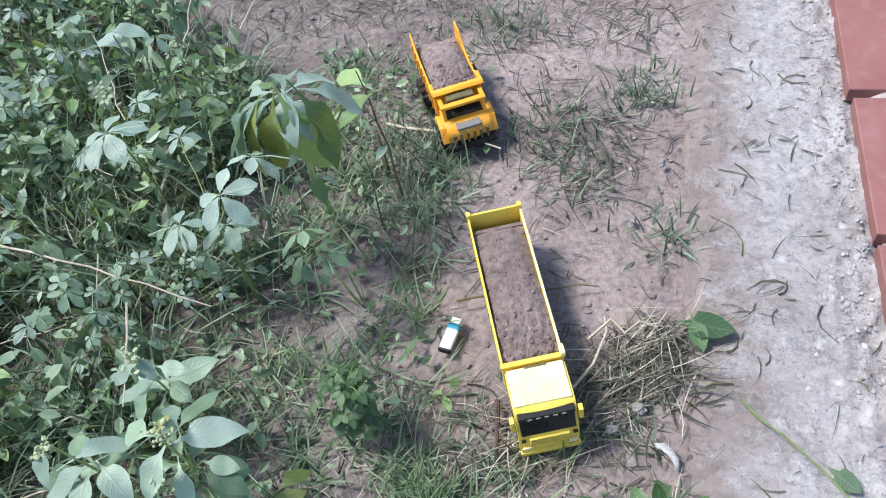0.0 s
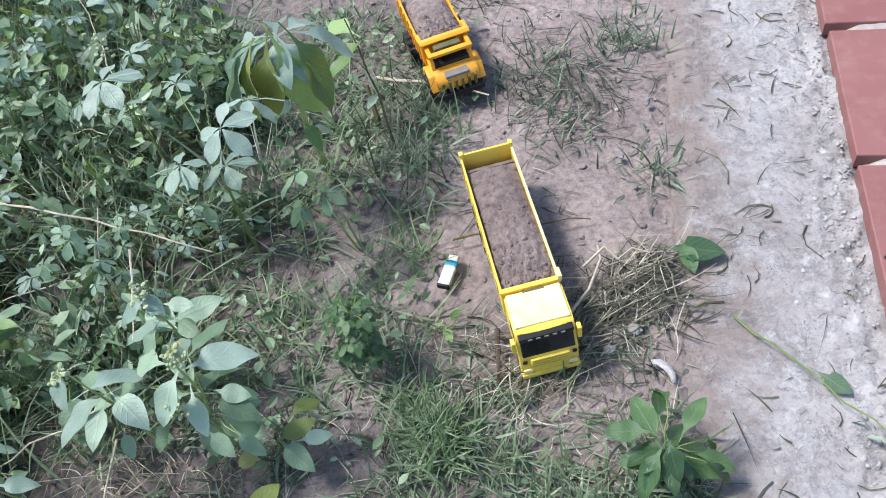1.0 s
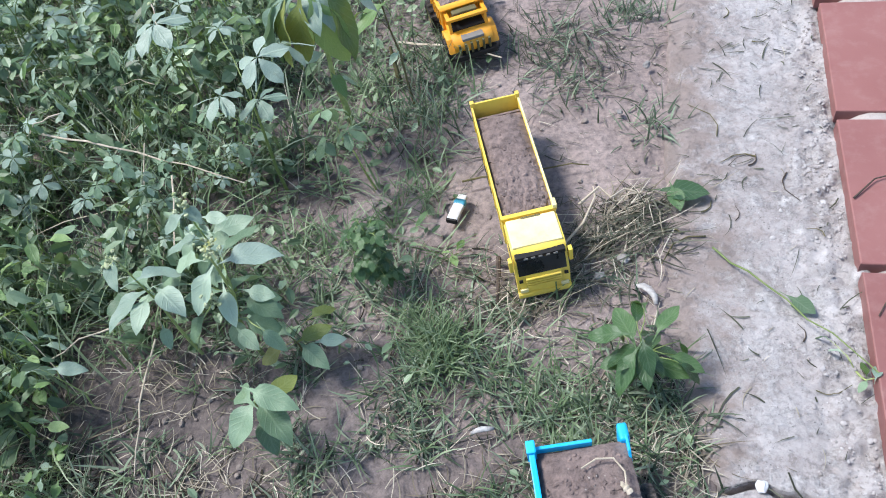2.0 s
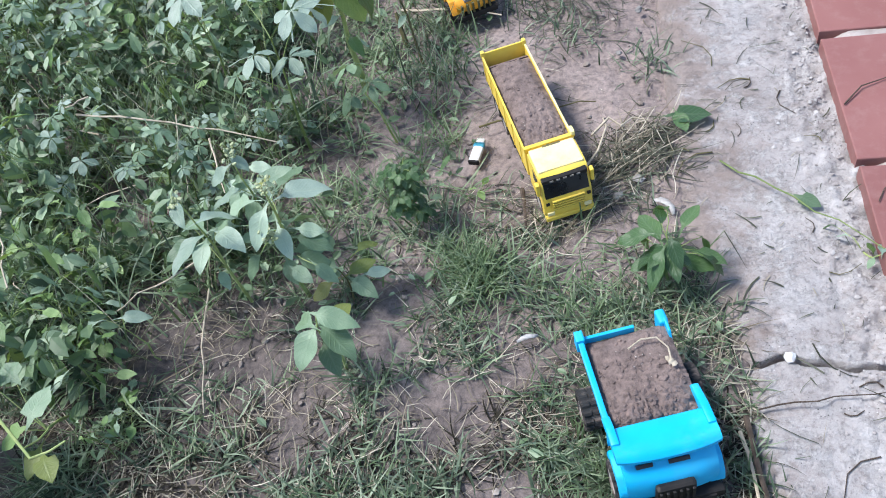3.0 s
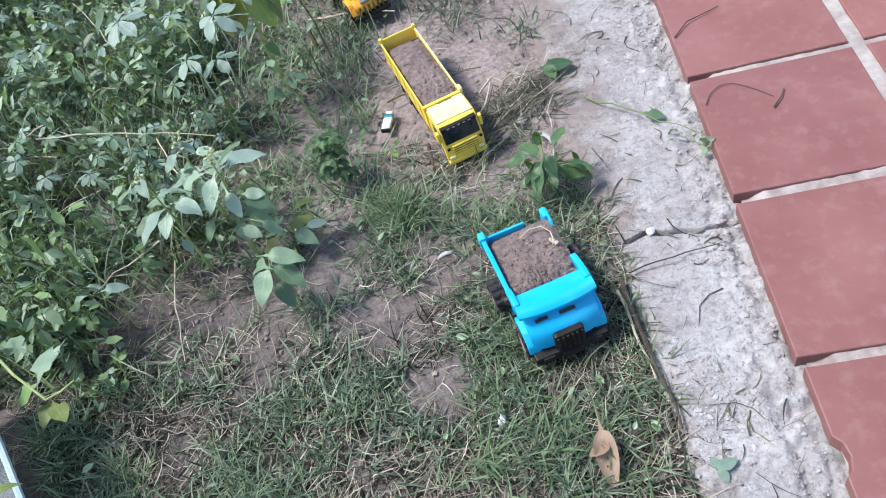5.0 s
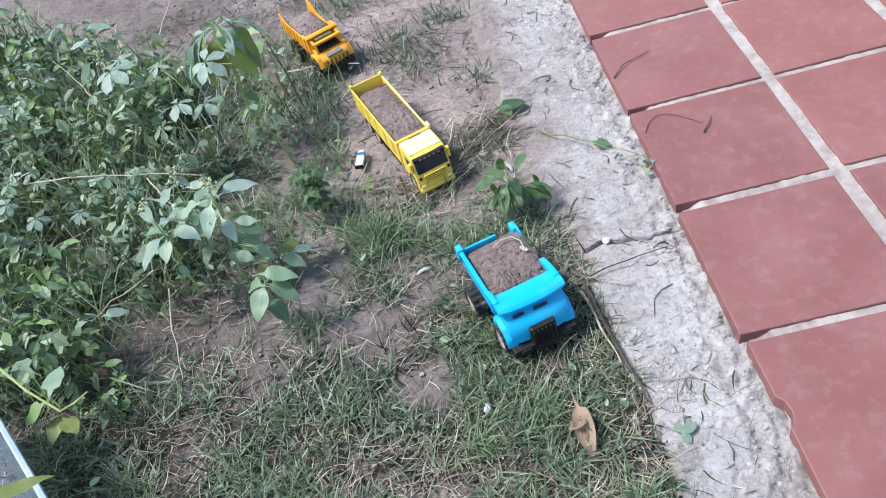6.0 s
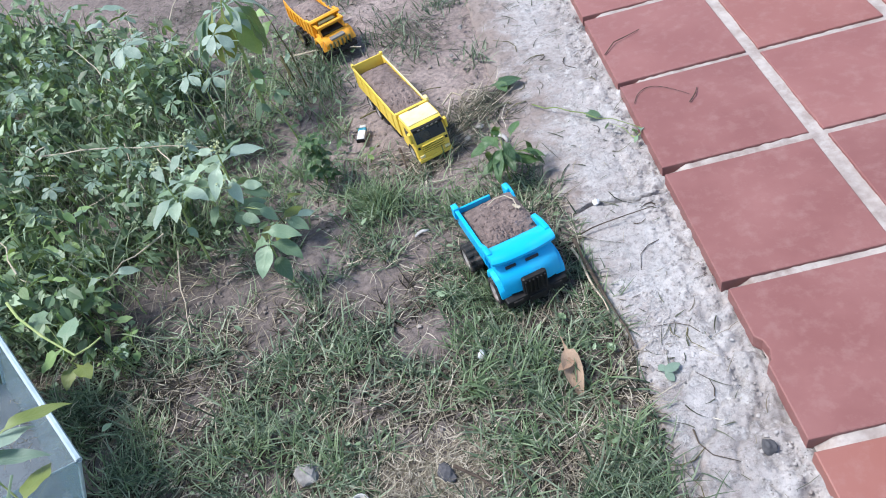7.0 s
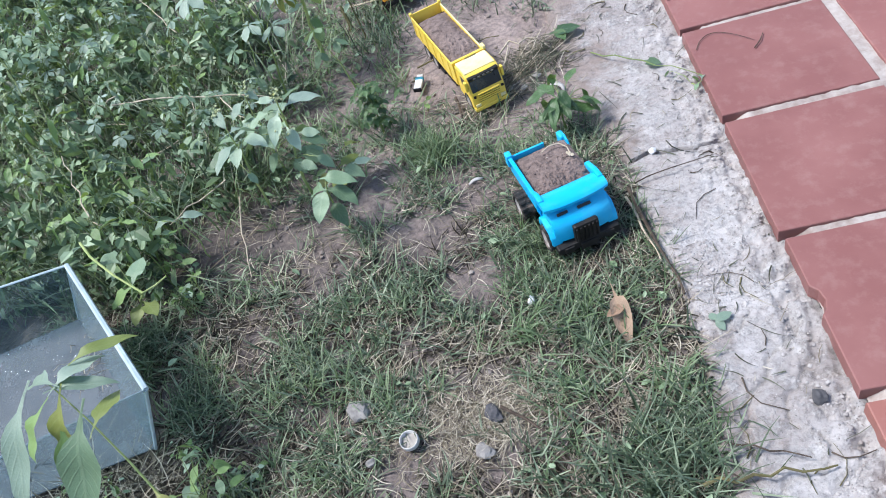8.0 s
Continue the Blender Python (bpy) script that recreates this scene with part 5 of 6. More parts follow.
plant("pigweed", "small rosette weed with rounded green leaves", base, rel(base, [(-0.805, -0.942, 0.13, 0.055, "ovate", LEAF), (-0.735, -0.958, 0.13, 0.065, "ovate", LEAF), (-0.76, -0.944, 0.15, 0.06, "ovate", LEAF), (-0.79, -0.968, 0.12, 0.06, "ovate", LEAF), (-0.76, -0.91, 0.11, 0.05, "ovate", LEAF_YELLOW), (-0.77, -0.97, 0.09, 0.05, "ovate", LEAF)]), STEM_PALE, None, 0.003, leaf=1.0)
base = (-0.775, -0.83, 0)
plant("pigweed", "low weed with small yellowing leaves", base, rel(base, [(-0.733, -0.784, 0.10, 0.045, "ovate", LEAF_YELLOW), (-0.785, -0.828, 0.10, 0.045, "ovate", LEAF), (-0.753, -0.81, 0.08, 0.05, "ovate", LEAF_YELLOW), (-0.74, -0.84, 0.07, 0.05, "ovate", LEAF), (-0.81, -0.85, 0.07, 0.045, "ovate", LEAF_YELLOW), (-0.72, -0.815, 0.06, 0.04, "ovate", LEAF)]), STEM_BROWN, None, 0.002, leaf=0.95)
# feathery bush beside the wheel track
base = (-0.69, -0.67, 0)
spots = []
for k in range(75):
    a, r = random.uniform(0, 6.28), random.uniform(0.004, 0.036)
    spots.append((r * math.cos(a), r * math.sin(a), random.uniform(0.03, 0.14), random.uniform(0.016, 0.028), "trefoil", LEAF_DARK))
plant("bushy_weed", "small bushy weed with feathery dark green leaves", base, spots, STEM, (0, 0, 0.12), 0.003, leaf=1.05)
# two-leaved seedling in the track
plant("seedling", "tiny seedling with two round green leaves", (-0.585, -0.615, 0), [(0.006, 0.014, 0.025, 0.036, "ovate", LEAF_FRESH), (0.004, -0.014, 0.022, 0.034, "ovate", LEAF_FRESH), (-0.012, 0.004, 0.018, 0.024, "ovate", LEAF_FRESH)], STEM, (0, 0, 0.02), 0.0015)
# pepper seedling at the concrete edge
base = (-0.285, -0.805, 0)
spots = []
for k in range(22):
    a, r = k * 2.4, random.uniform(0.015, 0.065)
    spots.append((r * math.cos(a), r * math.sin(a), random.uniform(0.035, 0.11), random.uniform(0.045, 0.07), random.choice(("broad", "broad", "lance")), LEAF_DARK))
plant("pepper_seedling", "glossy dark green broad-leaved seedling by the concrete", base, spots, STEM, (0, 0, 0.10), 0.003, leaf=0.85)
# vine in front of the tray
base = (-1.22, -1.03, 0)
# the two LEAF_YELLOW leaves have light shining through put into their colour
plant("creeping_vine", "creeping vine with rounded yellow-green leaves", base, rel(base, [(-1.129, -1.100, 0.18, 0.075, "heart", LEAF), (-1.170, -1.129, 0.15, 0.065, "heart", LEAF_FRESH), (-1.103, -1.172, 0.12, 0.060, "heart", LEAF_YELLOW), (-1.150, -1.155, 0.10, 0.060, "heart", LEAF_YELLOW), (-1.200, -1.040, 0.17, 0.065, "heart", LEAF), (-1.180, -1.070, 0.13, 0.055, "heart", LEAF_FRESH), (-1.230, -1.060, 0.19, 0.06, "heart", LEAF_FRESH)]), STEM_PALE, (0.11, -0.13, 0.17), 0.0028)
twig("vine_stem", "pale bent vine stem hanging over the grass", [(-1.24, -1.03, 0.20), (-1.205, -1.077, 0.20), (-1.15, -1.13, 0.19), (-1.09, -1.176, 0.175), (-1.065, -1.168, 0.178), (-1.044, -1.155, 0.182)], 0.0028, STEM_PALE)["category"] = "vine"
base = (-1.09, -0.93, 0)
plant("creeping_vine", "low weed with two grey-green hanging leaves", base, rel(base, [(-1.142, -0.937, 0.13, 0.055, "ovate", LEAF_BLUE), (-1.072, -0.936, 0.13, 0.06, "ovate", LEAF_BLUE), (-1.10, -0.91, 0.10, 0.045, "ovate", LEAF)]), STEM_PALE, None, 0.002)
# plant that leans over the tray
lean = plant("leafy_shoot", "slender shoot with bright green leaves leaning over the tray", (-0.94, -1.62, 0), [(-0.03, 0.02, 0.10, 0.06, "ovate", LEAF_FRESH), (-0.05, 0.05, 0.16, 0.05, "ovate", LEAF_YELLOW)], STEM_PALE, (-0.18, 0.19, 0.285), 0.0030, leaf=1.0)
# LEAF_YELLOW here paints the leaves that catch yellow light
for x, y, z, az, pitch, size, kind, m in ((-1.130, -1.490, 0.310, -105, -32, 0.150, "lance", LEAF_BLUE), (-1.030, -1.535, 0.300, -95, -38, 0.125, "broad", LEAF), (-1.110, -1.460, 0.260, -118, -58, 0.115, "broad", LEAF_YELLOW), (-1.050, -1.485, 0.250, 82, -8, 0.065, "ovate", LEAF_YELLOW), (-1.120, -1.430, 0.290, 152, -10, 0.075, "broad", LEAF_BLUE), (-1.105, -1.430, 0.285, 42, 5, 0.070, "broad", LEAF_BLUE), (-1.080, -1.395, 0.290, 25, 4, 0.085, "lance", LEAF_YELLOW), (-1.110, -1.435, 0.280, 4, 0, 0.085, "lance", LEAF_BLUE), (-1.125, -1.480, 0.220, -80, -50, 0.10, "broad", LEAF_FRESH), (-1.155, -1.455, 0.250, -140, -40, 0.09, "broad", LEAF_FRESH)):
    ob = part("leaf", random.choice(LEAVES[(kind, m.name)]), m, lean)
    ob.matrix_basis = Matrix.Translation((x + 0.94, y + 1.62, z)) @ Euler((radians(pitch), radians(random.uniform(-14, 14)), radians(az - 90))).to_matrix().to_4x4() @ Matrix.Diagonal((size, size, size, 1))
base = (-0.985, -1.47, 0)
plant("pigweed", "low leafy weed beside the tray", base, [(0.02, 0.0, 0.06, 0.045, "ovate", LEAF_FRESH), (-0.03, 0.02, 0.07, 0.05, "ovate", LEAF), (0.0, -0.03, 0.08, 0.05, "ovate", LEAF_FRESH), (0.03, -0.04, 0.05, 0.04, "ovate", LEAF), (-0.02, -0.05, 0.06, 0.05, "heart", LEAF)], STEM, None, 0.002)


# stalks with seed heads standing in the weeds
for k in range(26):
    x, y = scatter(1, -1.9, -0.95, -0.85, 0.2, lambda x, y: thick(x, y) * float(x < weed_edge(y)))[0]
    h = random.uniform(0.18, 0.32)
    tip = Vector((x + random.uniform(-0.06, 0.06), y + random.uniform(-0.06, 0.06), h))
    line = bend((x, y, -0.01), tip, 0.0, 7, 0.006)
    spike = tagged(new("grass_spike"), "thin pale grass stalk with a seed head", "grass stalk", "grass stalks in the weeds")
    part("stalk", tube(bmesh.new(), line, [0.0014, 0.0013, 0.0012, 0.0011, 0.001, 0.0009, 0.0007], 4), STEM_PALE, spike)
    b = bmesh.new()
    for i in range(22):
        q = line[4].lerp(line[6], i / 21)
        stone(b, q + Vector((random.uniform(-0.002, 0.002), random.uniform(-0.002, 0.002), 0)), random.uniform(0.0012, 0.0024), 1.2)
    part("seed_head", b, FLOWER, spike, "pale seed head")


# weeds that fill the bed: a few kinds, built once and repeated
def weed_kind(kind, seed):
    random.seed(seed)
    spots = []
    if kind == "palmate":
        h = 0.27
        for k in range(9):
            a, z = k * 2.4 + random.uniform(-0.4, 0.4), h * (0.4 + 0.6 * k / 8)
            r = 0.10 - 0.07 * k / 8
            spots.append((r * math.cos(a), r * math.sin(a), z, random.uniform(0.08, 0.12), "palmate", random.choice((LEAF_BLUE, LEAF_BLUE, LEAF))))
        return plant("palmate_weed", "dusty weed with five-fingered leaves in the weed bed", (0, 0, 0), spots, STEM, (0.01, 0.01, h * 0.95), 0.003)
    if kind == "pigweed":
        h = 0.24
        for k in range(16):
            a, z = k * 2.4 + random.uniform(-0.4, 0.4), h * (0.25 + 0.75 * k / 14)
            r = 0.035 - 0.025 * k / 14
            spots.append((r * math.cos(a), r * math.sin(a), z, random.uniform(0.05, 0.085) * (1.1 - 0.4 * k / 14), random.choice(("ovate", "ovate", "lance")), random.choice((LEAF, LEAF, LEAF_FRESH, LEAF_FRESH))))
        return plant("pigweed", "broad-leaved green weed in the weed bed", (0, 0, 0), spots, STEM_PALE, (0.0, 0.01, h), 0.0035, 0, ((0, 0.01, h + 0.005, 0.008),))
    if kind == "small":
        for k in range(18):
            a, z = random.uniform(0, 6.28), random.uniform(0.04, 0.19)
            r = random.uniform(0.02, 0.075)
            spots.append((r * math.cos(a), r * math.sin(a), z, random.uniform(0.035, 0.06), random.choice(("ovate", "broad", "lance")), random.choice((LEAF, LEAF_FRESH, LEAF_FRESH))))
        return plant("small_weed", "bushy small-leaved weed in the weed bed", (0, 0, 0), spots, STEM, (0.01, 0.0, 0.17), 0.002)
    for k in range(11):
        a, z = random.uniform(0, 6.28), random.uniform(0.05, 0.15)
        r = random.uniform(0.02, 0.11)
        spots.append((r * math.cos(a), r * math.sin(a), z, random.uniform(0.04, 0.065), "heart", random.choice((LEAF_FRESH, LEAF, LEAF))))
    return plant("creeping_vine", "low creeping vine with rounded leaves", (0, 0, 0), spots, STEM_PALE, (0.02, 0.02, 0.11), 0.002)


KINDS = [weed_kind(k, 40 + i) for i, k in enumerate(("palmate", "palmate", "pigweed", "pigweed", "small", "small", "vine"))]
random.seed(5)
KNOWN = ((-0.93, -0.47), (-1.08, -0.37), (-0.805, -0.335), (-0.86, -0.81), (-0.96, -0.82), (-0.93, -0.71), (-0.76, -0.46))
used, spots = [], []
tries = 0
while len(spots) < 250 and tries < 40000:
    tries += 1
    x, y = random.uniform(-2.45, -0.8), random.uniform(-1.05, 0.72)
    if x > weed_edge(y) - 0.05 or not thick(x, y) or (x > -1.6 and y < -0.95):
        continue
    if any(math.hypot(x - a, y - c) < 0.072 for a, c in used) or any(math.hypot(x - a, y - c) < 0.07 for a, c in KNOWN):
        continue
    used.append((x, y))
    spots.append((x, y))
first = set()
for x, y in spots:
    w = (3, 3, 2, 2, 4, 4, 2) if y > -0.65 else (1, 1, 3, 3, 5, 5, 4)
    i = random.choices(range(7), w)[0]
    s = random.choice((0.6, 0.75, 0.9, 1.05, 1.3)) * (0.75 if x > weed_edge(y) - 0.15 else 1.0)
    m = pose(x, y, hills(x, y), random.uniform(-10, 10), random.uniform(-10, 10), random.uniform(0, 360)) @ Matrix.Diagonal((s, s, s, 1))
    if i in first:
        copy_thing(KINDS[i], m)
    else:
        first.add(i)
        KINDS[i].matrix_basis = m
        KINDS[i]["group"] = "weeds in the bed"
# a few more round the tray
for i, x, y, s in ((4, -1.16, -1.00, 0.9), (6, -1.25, -0.95, 1.1), (5, -1.10, -1.10, 0.7), (3, -1.30, -0.90, 1.0), (4, -0.97, -1.54, 0.75), (5, -1.04, -1.44, 0.6), (6, -0.93, -1.47, 0.55), (4, -1.20, -0.92, 0.9), (6, -1.09, -1.03, 0.8), (5, -1.16, -1.47, 0.5), (6, -1.27, -1.46, 0.6), (4, -1.06, -1.58, 0.6), (6, -1.18, -1.56, 0.7), (5, -1.33, -1.52, 0.6)):
    copy_thing(KINDS[i], pose(x, y, hills(x, y), random.uniform(-8, 8), random.uniform(-8, 8), random.uniform(0, 360)) @ Matrix.Diagonal((s, s, s, 1)))
for i, ob in enumerate(KINDS):
    if i not in first:
        ob.matrix_basis = pose(-1.9 + 0.1 * i, 0.0, 0)


# ---------------------------------------------------------------- small things lying about
def lighter():
    t = tagged(new("cigarette_lighter"), "white and teal disposable lighter lying on the soil", "lighter")
    b = box(bmesh.new(), -0.0115, 0.0115, -0.036, 0.016, 0.002, 0.0135, 0.0045)
    part("body", b, WHITE, t, "white plastic body")
    part("label", box(bmesh.new(), -0.0122, 0.0122, 0.002, 0.018, 0.0016, 0.0141, 0.0045), TEAL, t, "teal sleeve")
    part("base", box(bmesh.new(), -0.0118, 0.0118, -0.0400, -0.0345, 0.0018, 0.0139, 0.003), BLACK, t, "dark base")
    part("hood", box(bmesh.new(), -0.0095, 0.0095, 0.017, 0.030, 0.0025, 0.0130, 0.003), TIN, t, "metal hood")
    part("spark_wheel", lathe(bmesh.new(), [(0.0001, -0.004), (0.0035, -0.004), (0.0035, 0.004), (0.0001, 0.004)], 12), STONE_DARK, t).location = (0, 0.030, 0.008)
    return t


lighter().matrix_basis = pose(-0.598, -0.507, -0.006, 0, 0, -10) @ Matrix.Diagonal((0.86, 0.86, 0.86, 1))


def bottle_cap():
    t = tagged(new("bottle_cap"), "grey screw cap lying open side up in the grass", "bottle cap")
    part("ring", lathe(bmesh.new(), [(0.0155, 0.003), (0.0158, 0.012), (0.0168, 0.0135), (0.0180, 0.0125), (0.0182, 0.002), (0.0172, 0.0), (0.0001, 0.0), (0.0001, 0.003), (0.0155, 0.003)], 28, "z"), TIN, t, "", True)
    part("liner", lathe(bmesh.new(), [(0.0001, 0.0045), (0.0150, 0.0042), (0.0150, 0.0032), (0.0001, 0.0032)], 24, "z"), CAPIN, t, "dull brown liner")
    return t


bottle_cap().matrix_basis = pose(-0.652, -1.474, 0.006, 6, -4, 20) @ Matrix.Diagonal((0.88, 0.88, 0.88, 1))

for name, label, cat, x, y, z, r, m, flat in (
    ("stone", "dark grey flat stone in the grass", "stone", -0.513, -1.451, 0.004, 0.019, STONE_DARK, 0.45),
    ("stone", "pale lump of mortar in the grass", "stone", -0.739, -1.395, 0.004, 0.018, STONE_PALE, 0.5),
    ("stone", "grey-white piece of rubble in the grass", "stone", -0.533, -1.512, 0.003, 0.016, STONE_PALE, 0.4),
    ("stone", "dark pebble on the concrete", "stone", -0.042, -1.527, 0.006, 0.013, STONE_DARK, 0.7),
    ("stone", "small white pebble in the grass", "stone", -0.424, -1.243, 0.004, 0.008, WHITE, 0.7),
    ("stone", "small white pebble on the cracked concrete", "stone", -0.138, -0.941, 0.004, 0.007, WHITE, 0.8),
    ("stone", "pale pebble on the soil", "stone", -0.72, -1.495, 0.003, 0.009, STONE_PALE, 0.7),
    ("stone", "pale pebble beside the dry grass", "stone", -0.355, -0.635, 0.002, 0.008, STONE_PALE, 0.7),
    ("stone", "pale pebble beside the dry grass", "stone", -0.32, -0.60, 0.002, 0.010, STONE_PALE, 0.6),
    ("stone", "pale pebble on the bare soil", "stone", -0.30, -0.145, 0.002, 0.007, STONE_PALE, 0.7),
    ("stone", "small pale pebble on the trodden soil", "stone", -0.342, -0.271, 0.000, 0.006, STONE_PALE, 0.7),
    ("stone", "small pale pebble on the trodden soil", "stone", -0.34, 0.055, 0.000, 0.005, STONE_PALE, 0.7),
):
    tagged(part(name, stone(bmesh.new(), (0, 0, 0), r, flat, 2), m, None), label, cat).location = (x, y, z)


def curled(name, label, cat, spots, width, material, thick=0.0015):
    """A bent strip with thickness along a line of places."""
    b = bmesh.new()
    rows = []
    n = len(spots)
    for i, (x, y, z) in enumerate(spots):
        p, q = Vector(spots[max(0, i - 1)]), Vector(spots[min(n - 1, i + 1)])
        d = (q - p).normalized()
        s = Vector((-d.y, d.x, 0.3)).normalized() * width / 2 * math.sin(math.pi * (i + 0.5) / n) ** 0.6
        c = Vector((x, y, z))
        rows.append([b.verts.new(c + s), b.verts.new(c - s), b.verts.new(c - s - Vector((0, 0, thick))), b.verts.new(c + s - Vector((0, 0, thick)))])
    for a, c in zip(rows, rows[1:]):
        for k in range(4):
            b.faces.new((a[k], a[(k + 1) % 4], c[(k + 1) % 4], c[k]))
    b.faces.new(rows[0][::-1])
    b.faces.new(rows[-1])
    return tagged(part(name, b, material, None, "", True), label, cat)


curled("plastic_scrap", "curled white plastic scrap on the soil", "plastic scrap", [(-0.300, -0.652, 0.004), (-0.290, -0.655, 0.010), (-0.280, -0.662, 0.011), (-0.272, -0.672, 0.008), (-0.270, -0.682, 0.003)], 0.010, SCRAP)
curled("plastic_scrap", "dirty white plastic scrap in the grass", "plastic scrap", [(-0.508, -0.912, 0.004), (-0.500, -0.909, 0.008), (-0.492, -0.906, 0.009), (-0.484, -0.904, 0.007), (-0.477, -0.901, 0.004)], 0.007, SCRAP)


def flat_leaf(name, label, cat, x, y, z, rz, size, kind, material, tilt=4):
    ob = tagged(new(name, LEAVES[(kind, material.name)][0] if (kind, material.name) in LEAVES else leaf_mesh(kind, material)), label, cat)
    ob.matrix_basis = pose(x, y, z, tilt, random.uniform(-4, 4), rz) @ Matrix.Diagonal((size, size, size * 0.5, 1))
    return ob


flat_leaf("fallen_leaf", "fallen green leaf lying on the concrete edge", "leaf", -0.252, -0.466, 0.012, -100, 0.060, "heart", LEAF_DARK, 9)
flat_leaf("fallen_leaf", "folded green leaf lying on the concrete edge", "leaf", -0.250, -0.465, 0.014, 195, 0.048, "ovate", LEAF_DARK, 8)
flat_leaf("fallen_leaf", "small green leaf on the pale concrete", "leaf", -0.083, -0.667, 0.012, -130, 0.034, "heart", LEAF, 5)
flat_leaf("fallen_leaf", "small green leaf lying on the concrete", "leaf", -0.140, -1.365, 0.010, -70, 0.042, "trefoil", LEAF_BLUE, 5)
dry = flat_leaf("dry_leaf", "long folded brown dry leaf on the grass", "leaf", -0.283, -1.295, 0.030, 183, 0.080, "ovate", DRYLEAF, -6)
dry.matrix_basis = dry.matrix_basis @ Matrix.Diagonal((0.72, 1, 3.6, 1))
flat_leaf("dry_leaf", "small torn brown leaf beside the dry leaf", "leaf", -0.275, -1.315, 0.030, 118, 0.034, "ovate", DRYLEAF, 10)
at = patch(230, -0.292, -1.455, 0.022, 0.035)
blades("dry_roots", "clump of dry brown roots at the concrete edge", "dead grass", at, U(0.015, 0.05, 230), U(0.0008, 0.0022, 230), U(0, 6.28, 230), U(0.9, 1.6, 230), U(-0.5, 0.6, 230), U(-2, 2, 230), STRAW, 0.004)
flat_leaf("fallen_leaf", "wilted dark leaf on the soil", "leaf", -0.648, -0.525, 0.008, 160, 0.038, "lance", LEAF_DARK, 6)


twig("twig", "short dark brown stick on the soil", bend((-0.513, -0.612, 0.004), (-0.503, -0.700, 0.004), 0.003, 6, 0.002), 0.0042, TWIG)
twig("twig", "bare brown branch along the concrete edge", bend((-0.205, -1.03, 0.006), (-0.172, -1.30, 0.008), 0.002, 9, 0.004), 0.0042, TWIG)
twig("twig", "grey stem along the concrete edge", bend((-0.215, -1.05, 0.006), (-0.190, -1.22, 0.006), 0.002, 7, 0.003), 0.0028, DRYTWIG)
twig("twig", "bleached dry stalk lying on the weeds", bend((-1.33, -0.505, 0.16), (-0.94, -0.554, 0.10), 0.012, 9, 0.006), 0.0021, DRYTWIG)
twig("twig", "bleached dry stalk lying on bare soil", bend((-1.001, -0.839, 0.06), (-0.977, -1.03, 0.004), 0.008, 7, 0.004), 0.0018, DRYTWIG)
twig("twig", "bent bleached twig on the dry grass", [(-0.395, -0.51, 0.02), (-0.365, -0.48, 0.03), (-0.345, -0.50, 0.028), (-0.325, -0.475, 0.022), (-0.30, -0.48, 0.018)], 0.0026, DRYTWIG)
twig("twig", "bent bleached twig on the dry grass", [(-0.42, -0.60, 0.012), (-0.385, -0.55, 0.022), (-0.37, -0.50, 0.028), (-0.375, -0.47, 0.02)], 0.0024, DRYTWIG)
twig("twig", "leafless green twig lying on the trodden soil", bend((-0.60, -0.452, 0.004), (-0.387, -0.407, 0.004), 0.006, 8, 0.004), 0.002, STEM_BROWN)
twig("twig", "thin dark curved twig on a red tile", [(0.015 + 0.115 * u, -0.700 - 0.015 * u + 0.05 * math.sin(math.pi * u ** 0.8), 0.0328) for u in (0, 0.1, 0.2, 0.3, 0.4, 0.5, 0.6, 0.7, 0.8, 0.9, 1.0)], 0.0009, TWIG)
twig("twig", "short dark twig on a red tile", [(0.122, -0.742, 0.033), (0.140, -0.722, 0.035), (0.152, -0.700, 0.033)], 0.0016, TWIG)
twig("twig", "thin dark twig on a red tile", [(0.008, -0.492, 0.033), (0.04, -0.455, 0.036), (0.075, -0.44, 0.034), (0.11, -0.425, 0.033)], 0.0015, TWIG)
twig("twig", "dry stick across the dead grass", bend((-0.50, -1.445, 0.010), (-0.43, -1.505, 0.004), 0.002, 5, 0.002), 0.0032, TWIG)
twig("twig", "long wilted stem crossing the concrete", bend((-0.19, -0.575, 0.006), (0.005, -0.785, 0.030), 0.004, 9, 0.004), 0.0016, STEM)
twig("twig", "dark bent stem on the concrete", bend((-0.19, -1.02, 0.006), (-0.03, -0.995, 0.008), 0.006, 8, 0.006), 0.0014, TWIG)
twig("twig", "long wilted grass stem lying across the concrete", bend((-0.235, -1.628, 0.010), (-0.058, -1.632, 0.010), 0.004, 9, 0.005), 0.0030, STEM_BROWN)
twig("twig", "long thin dark stem lying across the concrete", bend((-0.185, -1.572, 0.008), (-0.085, -1.615, 0.009), 0.003, 7, 0.004), 0.0018, TWIG)
twig("twig", "dry pale stick lying under the orange toy truck", bend((-0.80, -0.075, 0.012), (-0.575, -0.135, 0.016), 0.006, 6, 0.003), 0.0032, DRYTWIG)
twig("twig", "grey-brown stub of a stem standing in the soil", bend((-0.775, -0.185, -0.005), (-0.79, -0.15, 0.060), 0.0, 4, 0.002), 0.0065, STEM_BROWN)
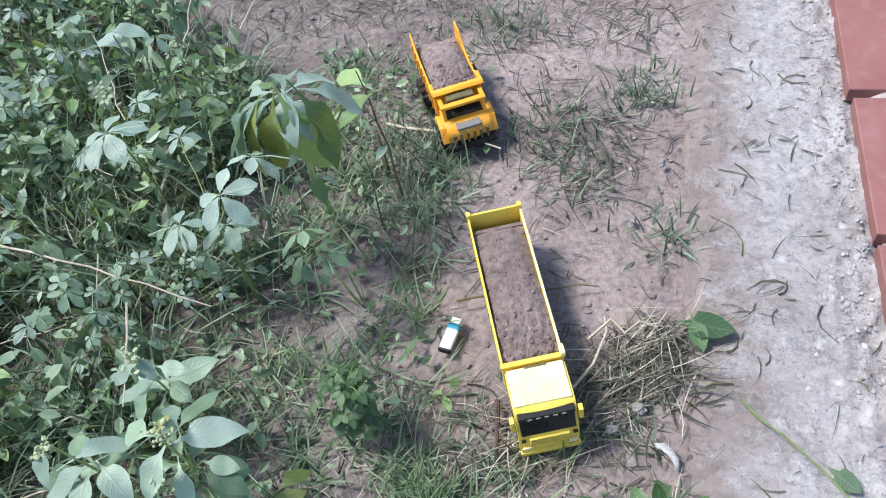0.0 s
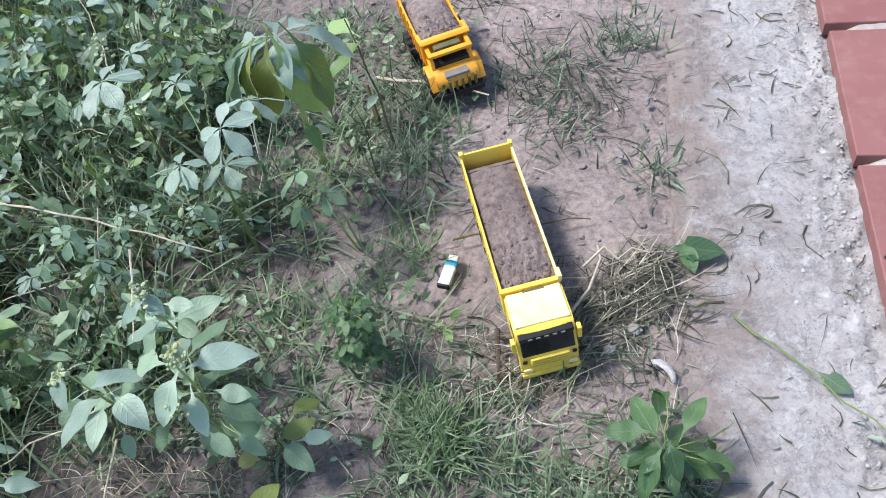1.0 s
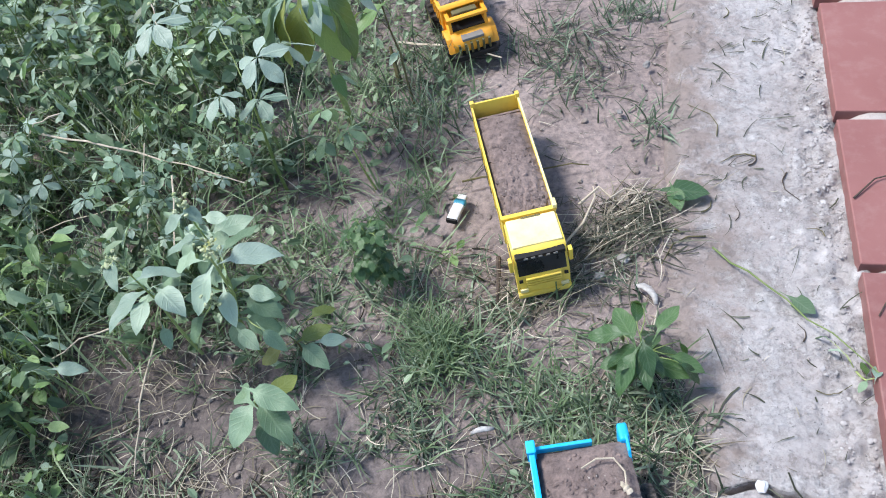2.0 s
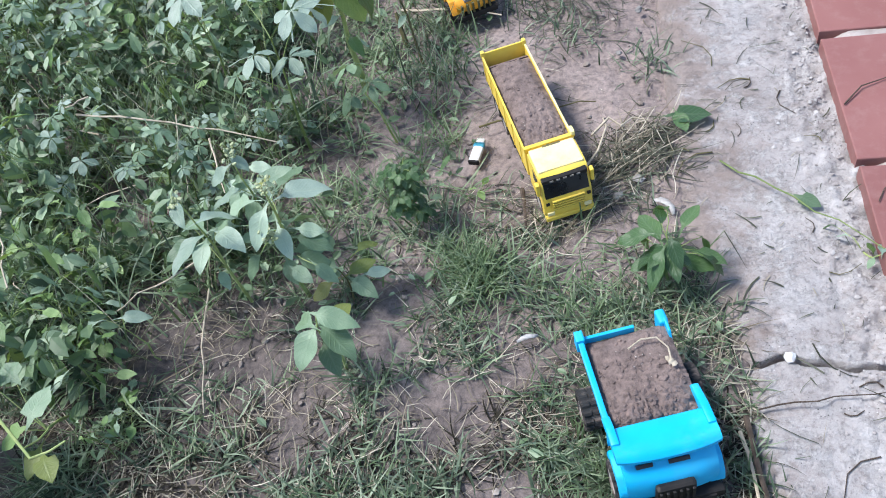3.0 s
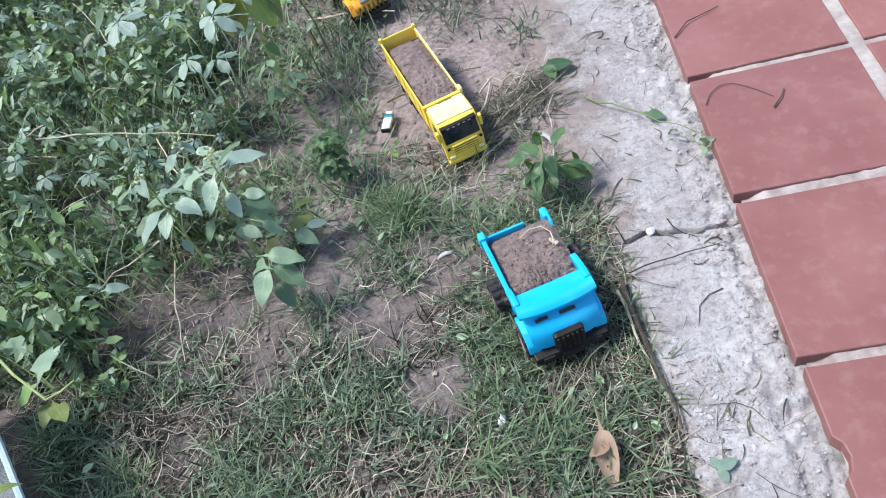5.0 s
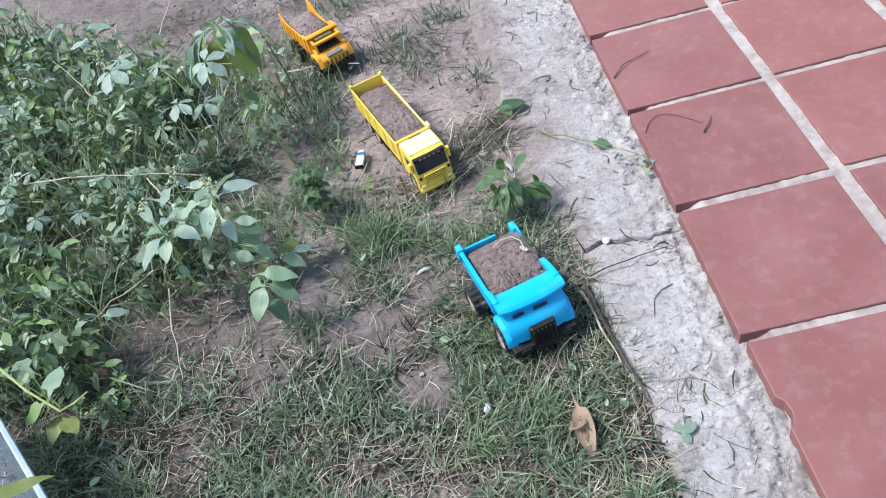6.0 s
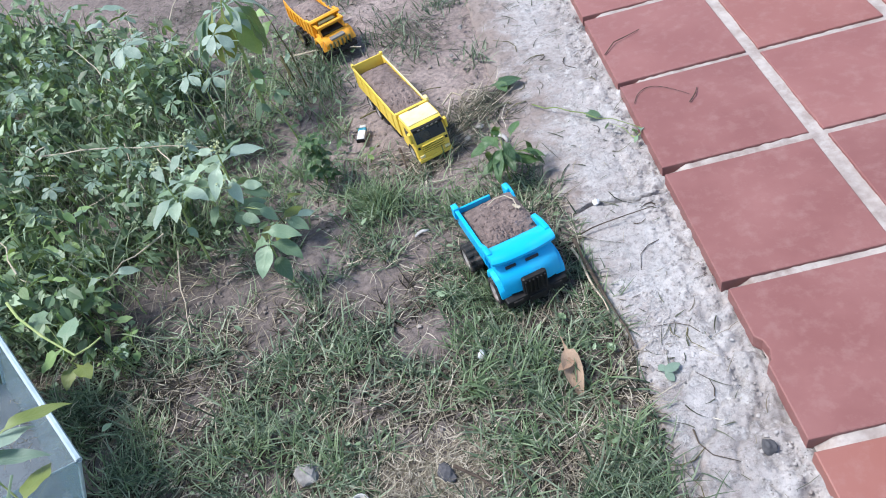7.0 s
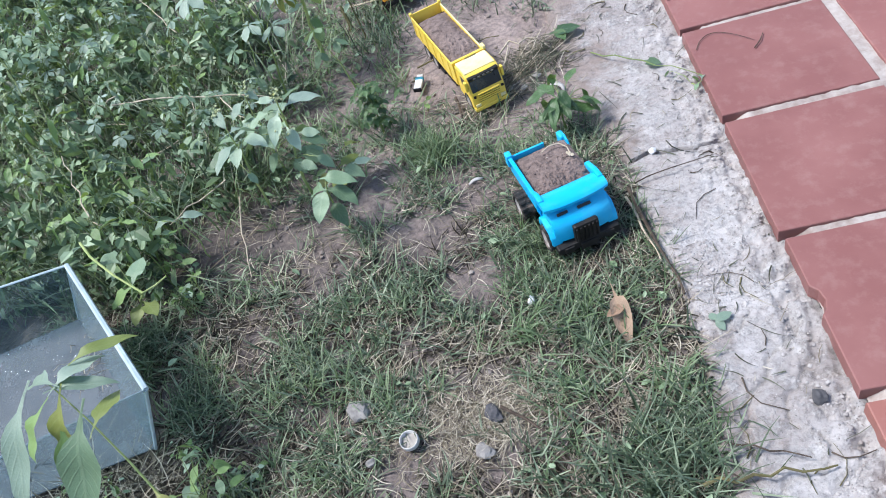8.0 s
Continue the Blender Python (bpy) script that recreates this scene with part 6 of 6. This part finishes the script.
for k in range(26):
    x, y = scatter(1, -1.9, -0.9, -0.95, 0.1, lambda x, y: thick(x, y) * float(x < weed_edge(y) + 0.05))[0]
    a, l, z = random.uniform(0, 6.28), random.uniform(0.08, 0.24), random.uniform(0.05, 0.16)
    twig("dry_stalk", "thin bleached dry stalk caught in the weeds", bend((x, y, z), (x + l * math.cos(a), y + l * math.sin(a), max(0.01, z + random.uniform(-0.07, 0.05))), random.uniform(-0.01, 0.02), 7, 0.006), random.uniform(0.0011, 0.002), DRYTWIG, 5)["group"] = "dry stalks in the weeds"
for k in range(44):
    y = random.uniform(-1.75, 0.55)
    x = random.uniform(concrete_edge(y) + 0.01, -0.03)
    a, l = random.uniform(0, 6.28), random.uniform(0.025, 0.09)
    q = [(x + l * u * math.cos(a + u * 0.9), y + l * u * math.sin(a + u * 0.9), 0) for u in (0, 0.3, 0.6, 1.0)]
    q = [(u, v, concrete_height(u, v) + 0.0025) for u, v, _ in q]
    twig("twig", "thin dark twig on the pale concrete", q, random.uniform(0.0008, 0.0018), random.choice((TWIG, STEM_BROWN)), 4)["group"] = "twigs on the concrete"
plant("uprooted_sprig", "uprooted green sprig lying where concrete meets tile", (-0.02, -0.765, 0.012), [(0.012, -0.012, 0.016, 0.03, "ovate", LEAF_FRESH), (0.02, -0.026, 0.022, 0.035, "ovate", LEAF_BLUE), (0.01, -0.034, 0.014, 0.028, "ovate", LEAF), (-0.015, 0.012, 0.010, 0.035, "lance", LEAF), (-0.03, 0.034, 0.008, 0.04, "lance", LEAF)], STEM_PALE, (0.02, -0.028, 0.018), 0.0018)
b = bmesh.new()
p = blue.matrix_basis
tube(b, [p @ Vector(q) for q in ((-0.004, 0.062, 0.1085), (0.016, 0.072, 0.108), (0.036, 0.070, 0.107), (0.046, 0.052, 0.105), (0.044, 0.034, 0.104))], 0.0012, 5)
for q in ((0.043, 0.032, 0.103), (0.046, 0.028, 0.102), (0.040, 0.036, 0.104)):
    stone(b, p @ Vector(q), 0.004, 0.6)
tagged(part("rootlet", b, DRYTWIG, None), "dry bent rootlet on the soil in the blue truck", "twig")
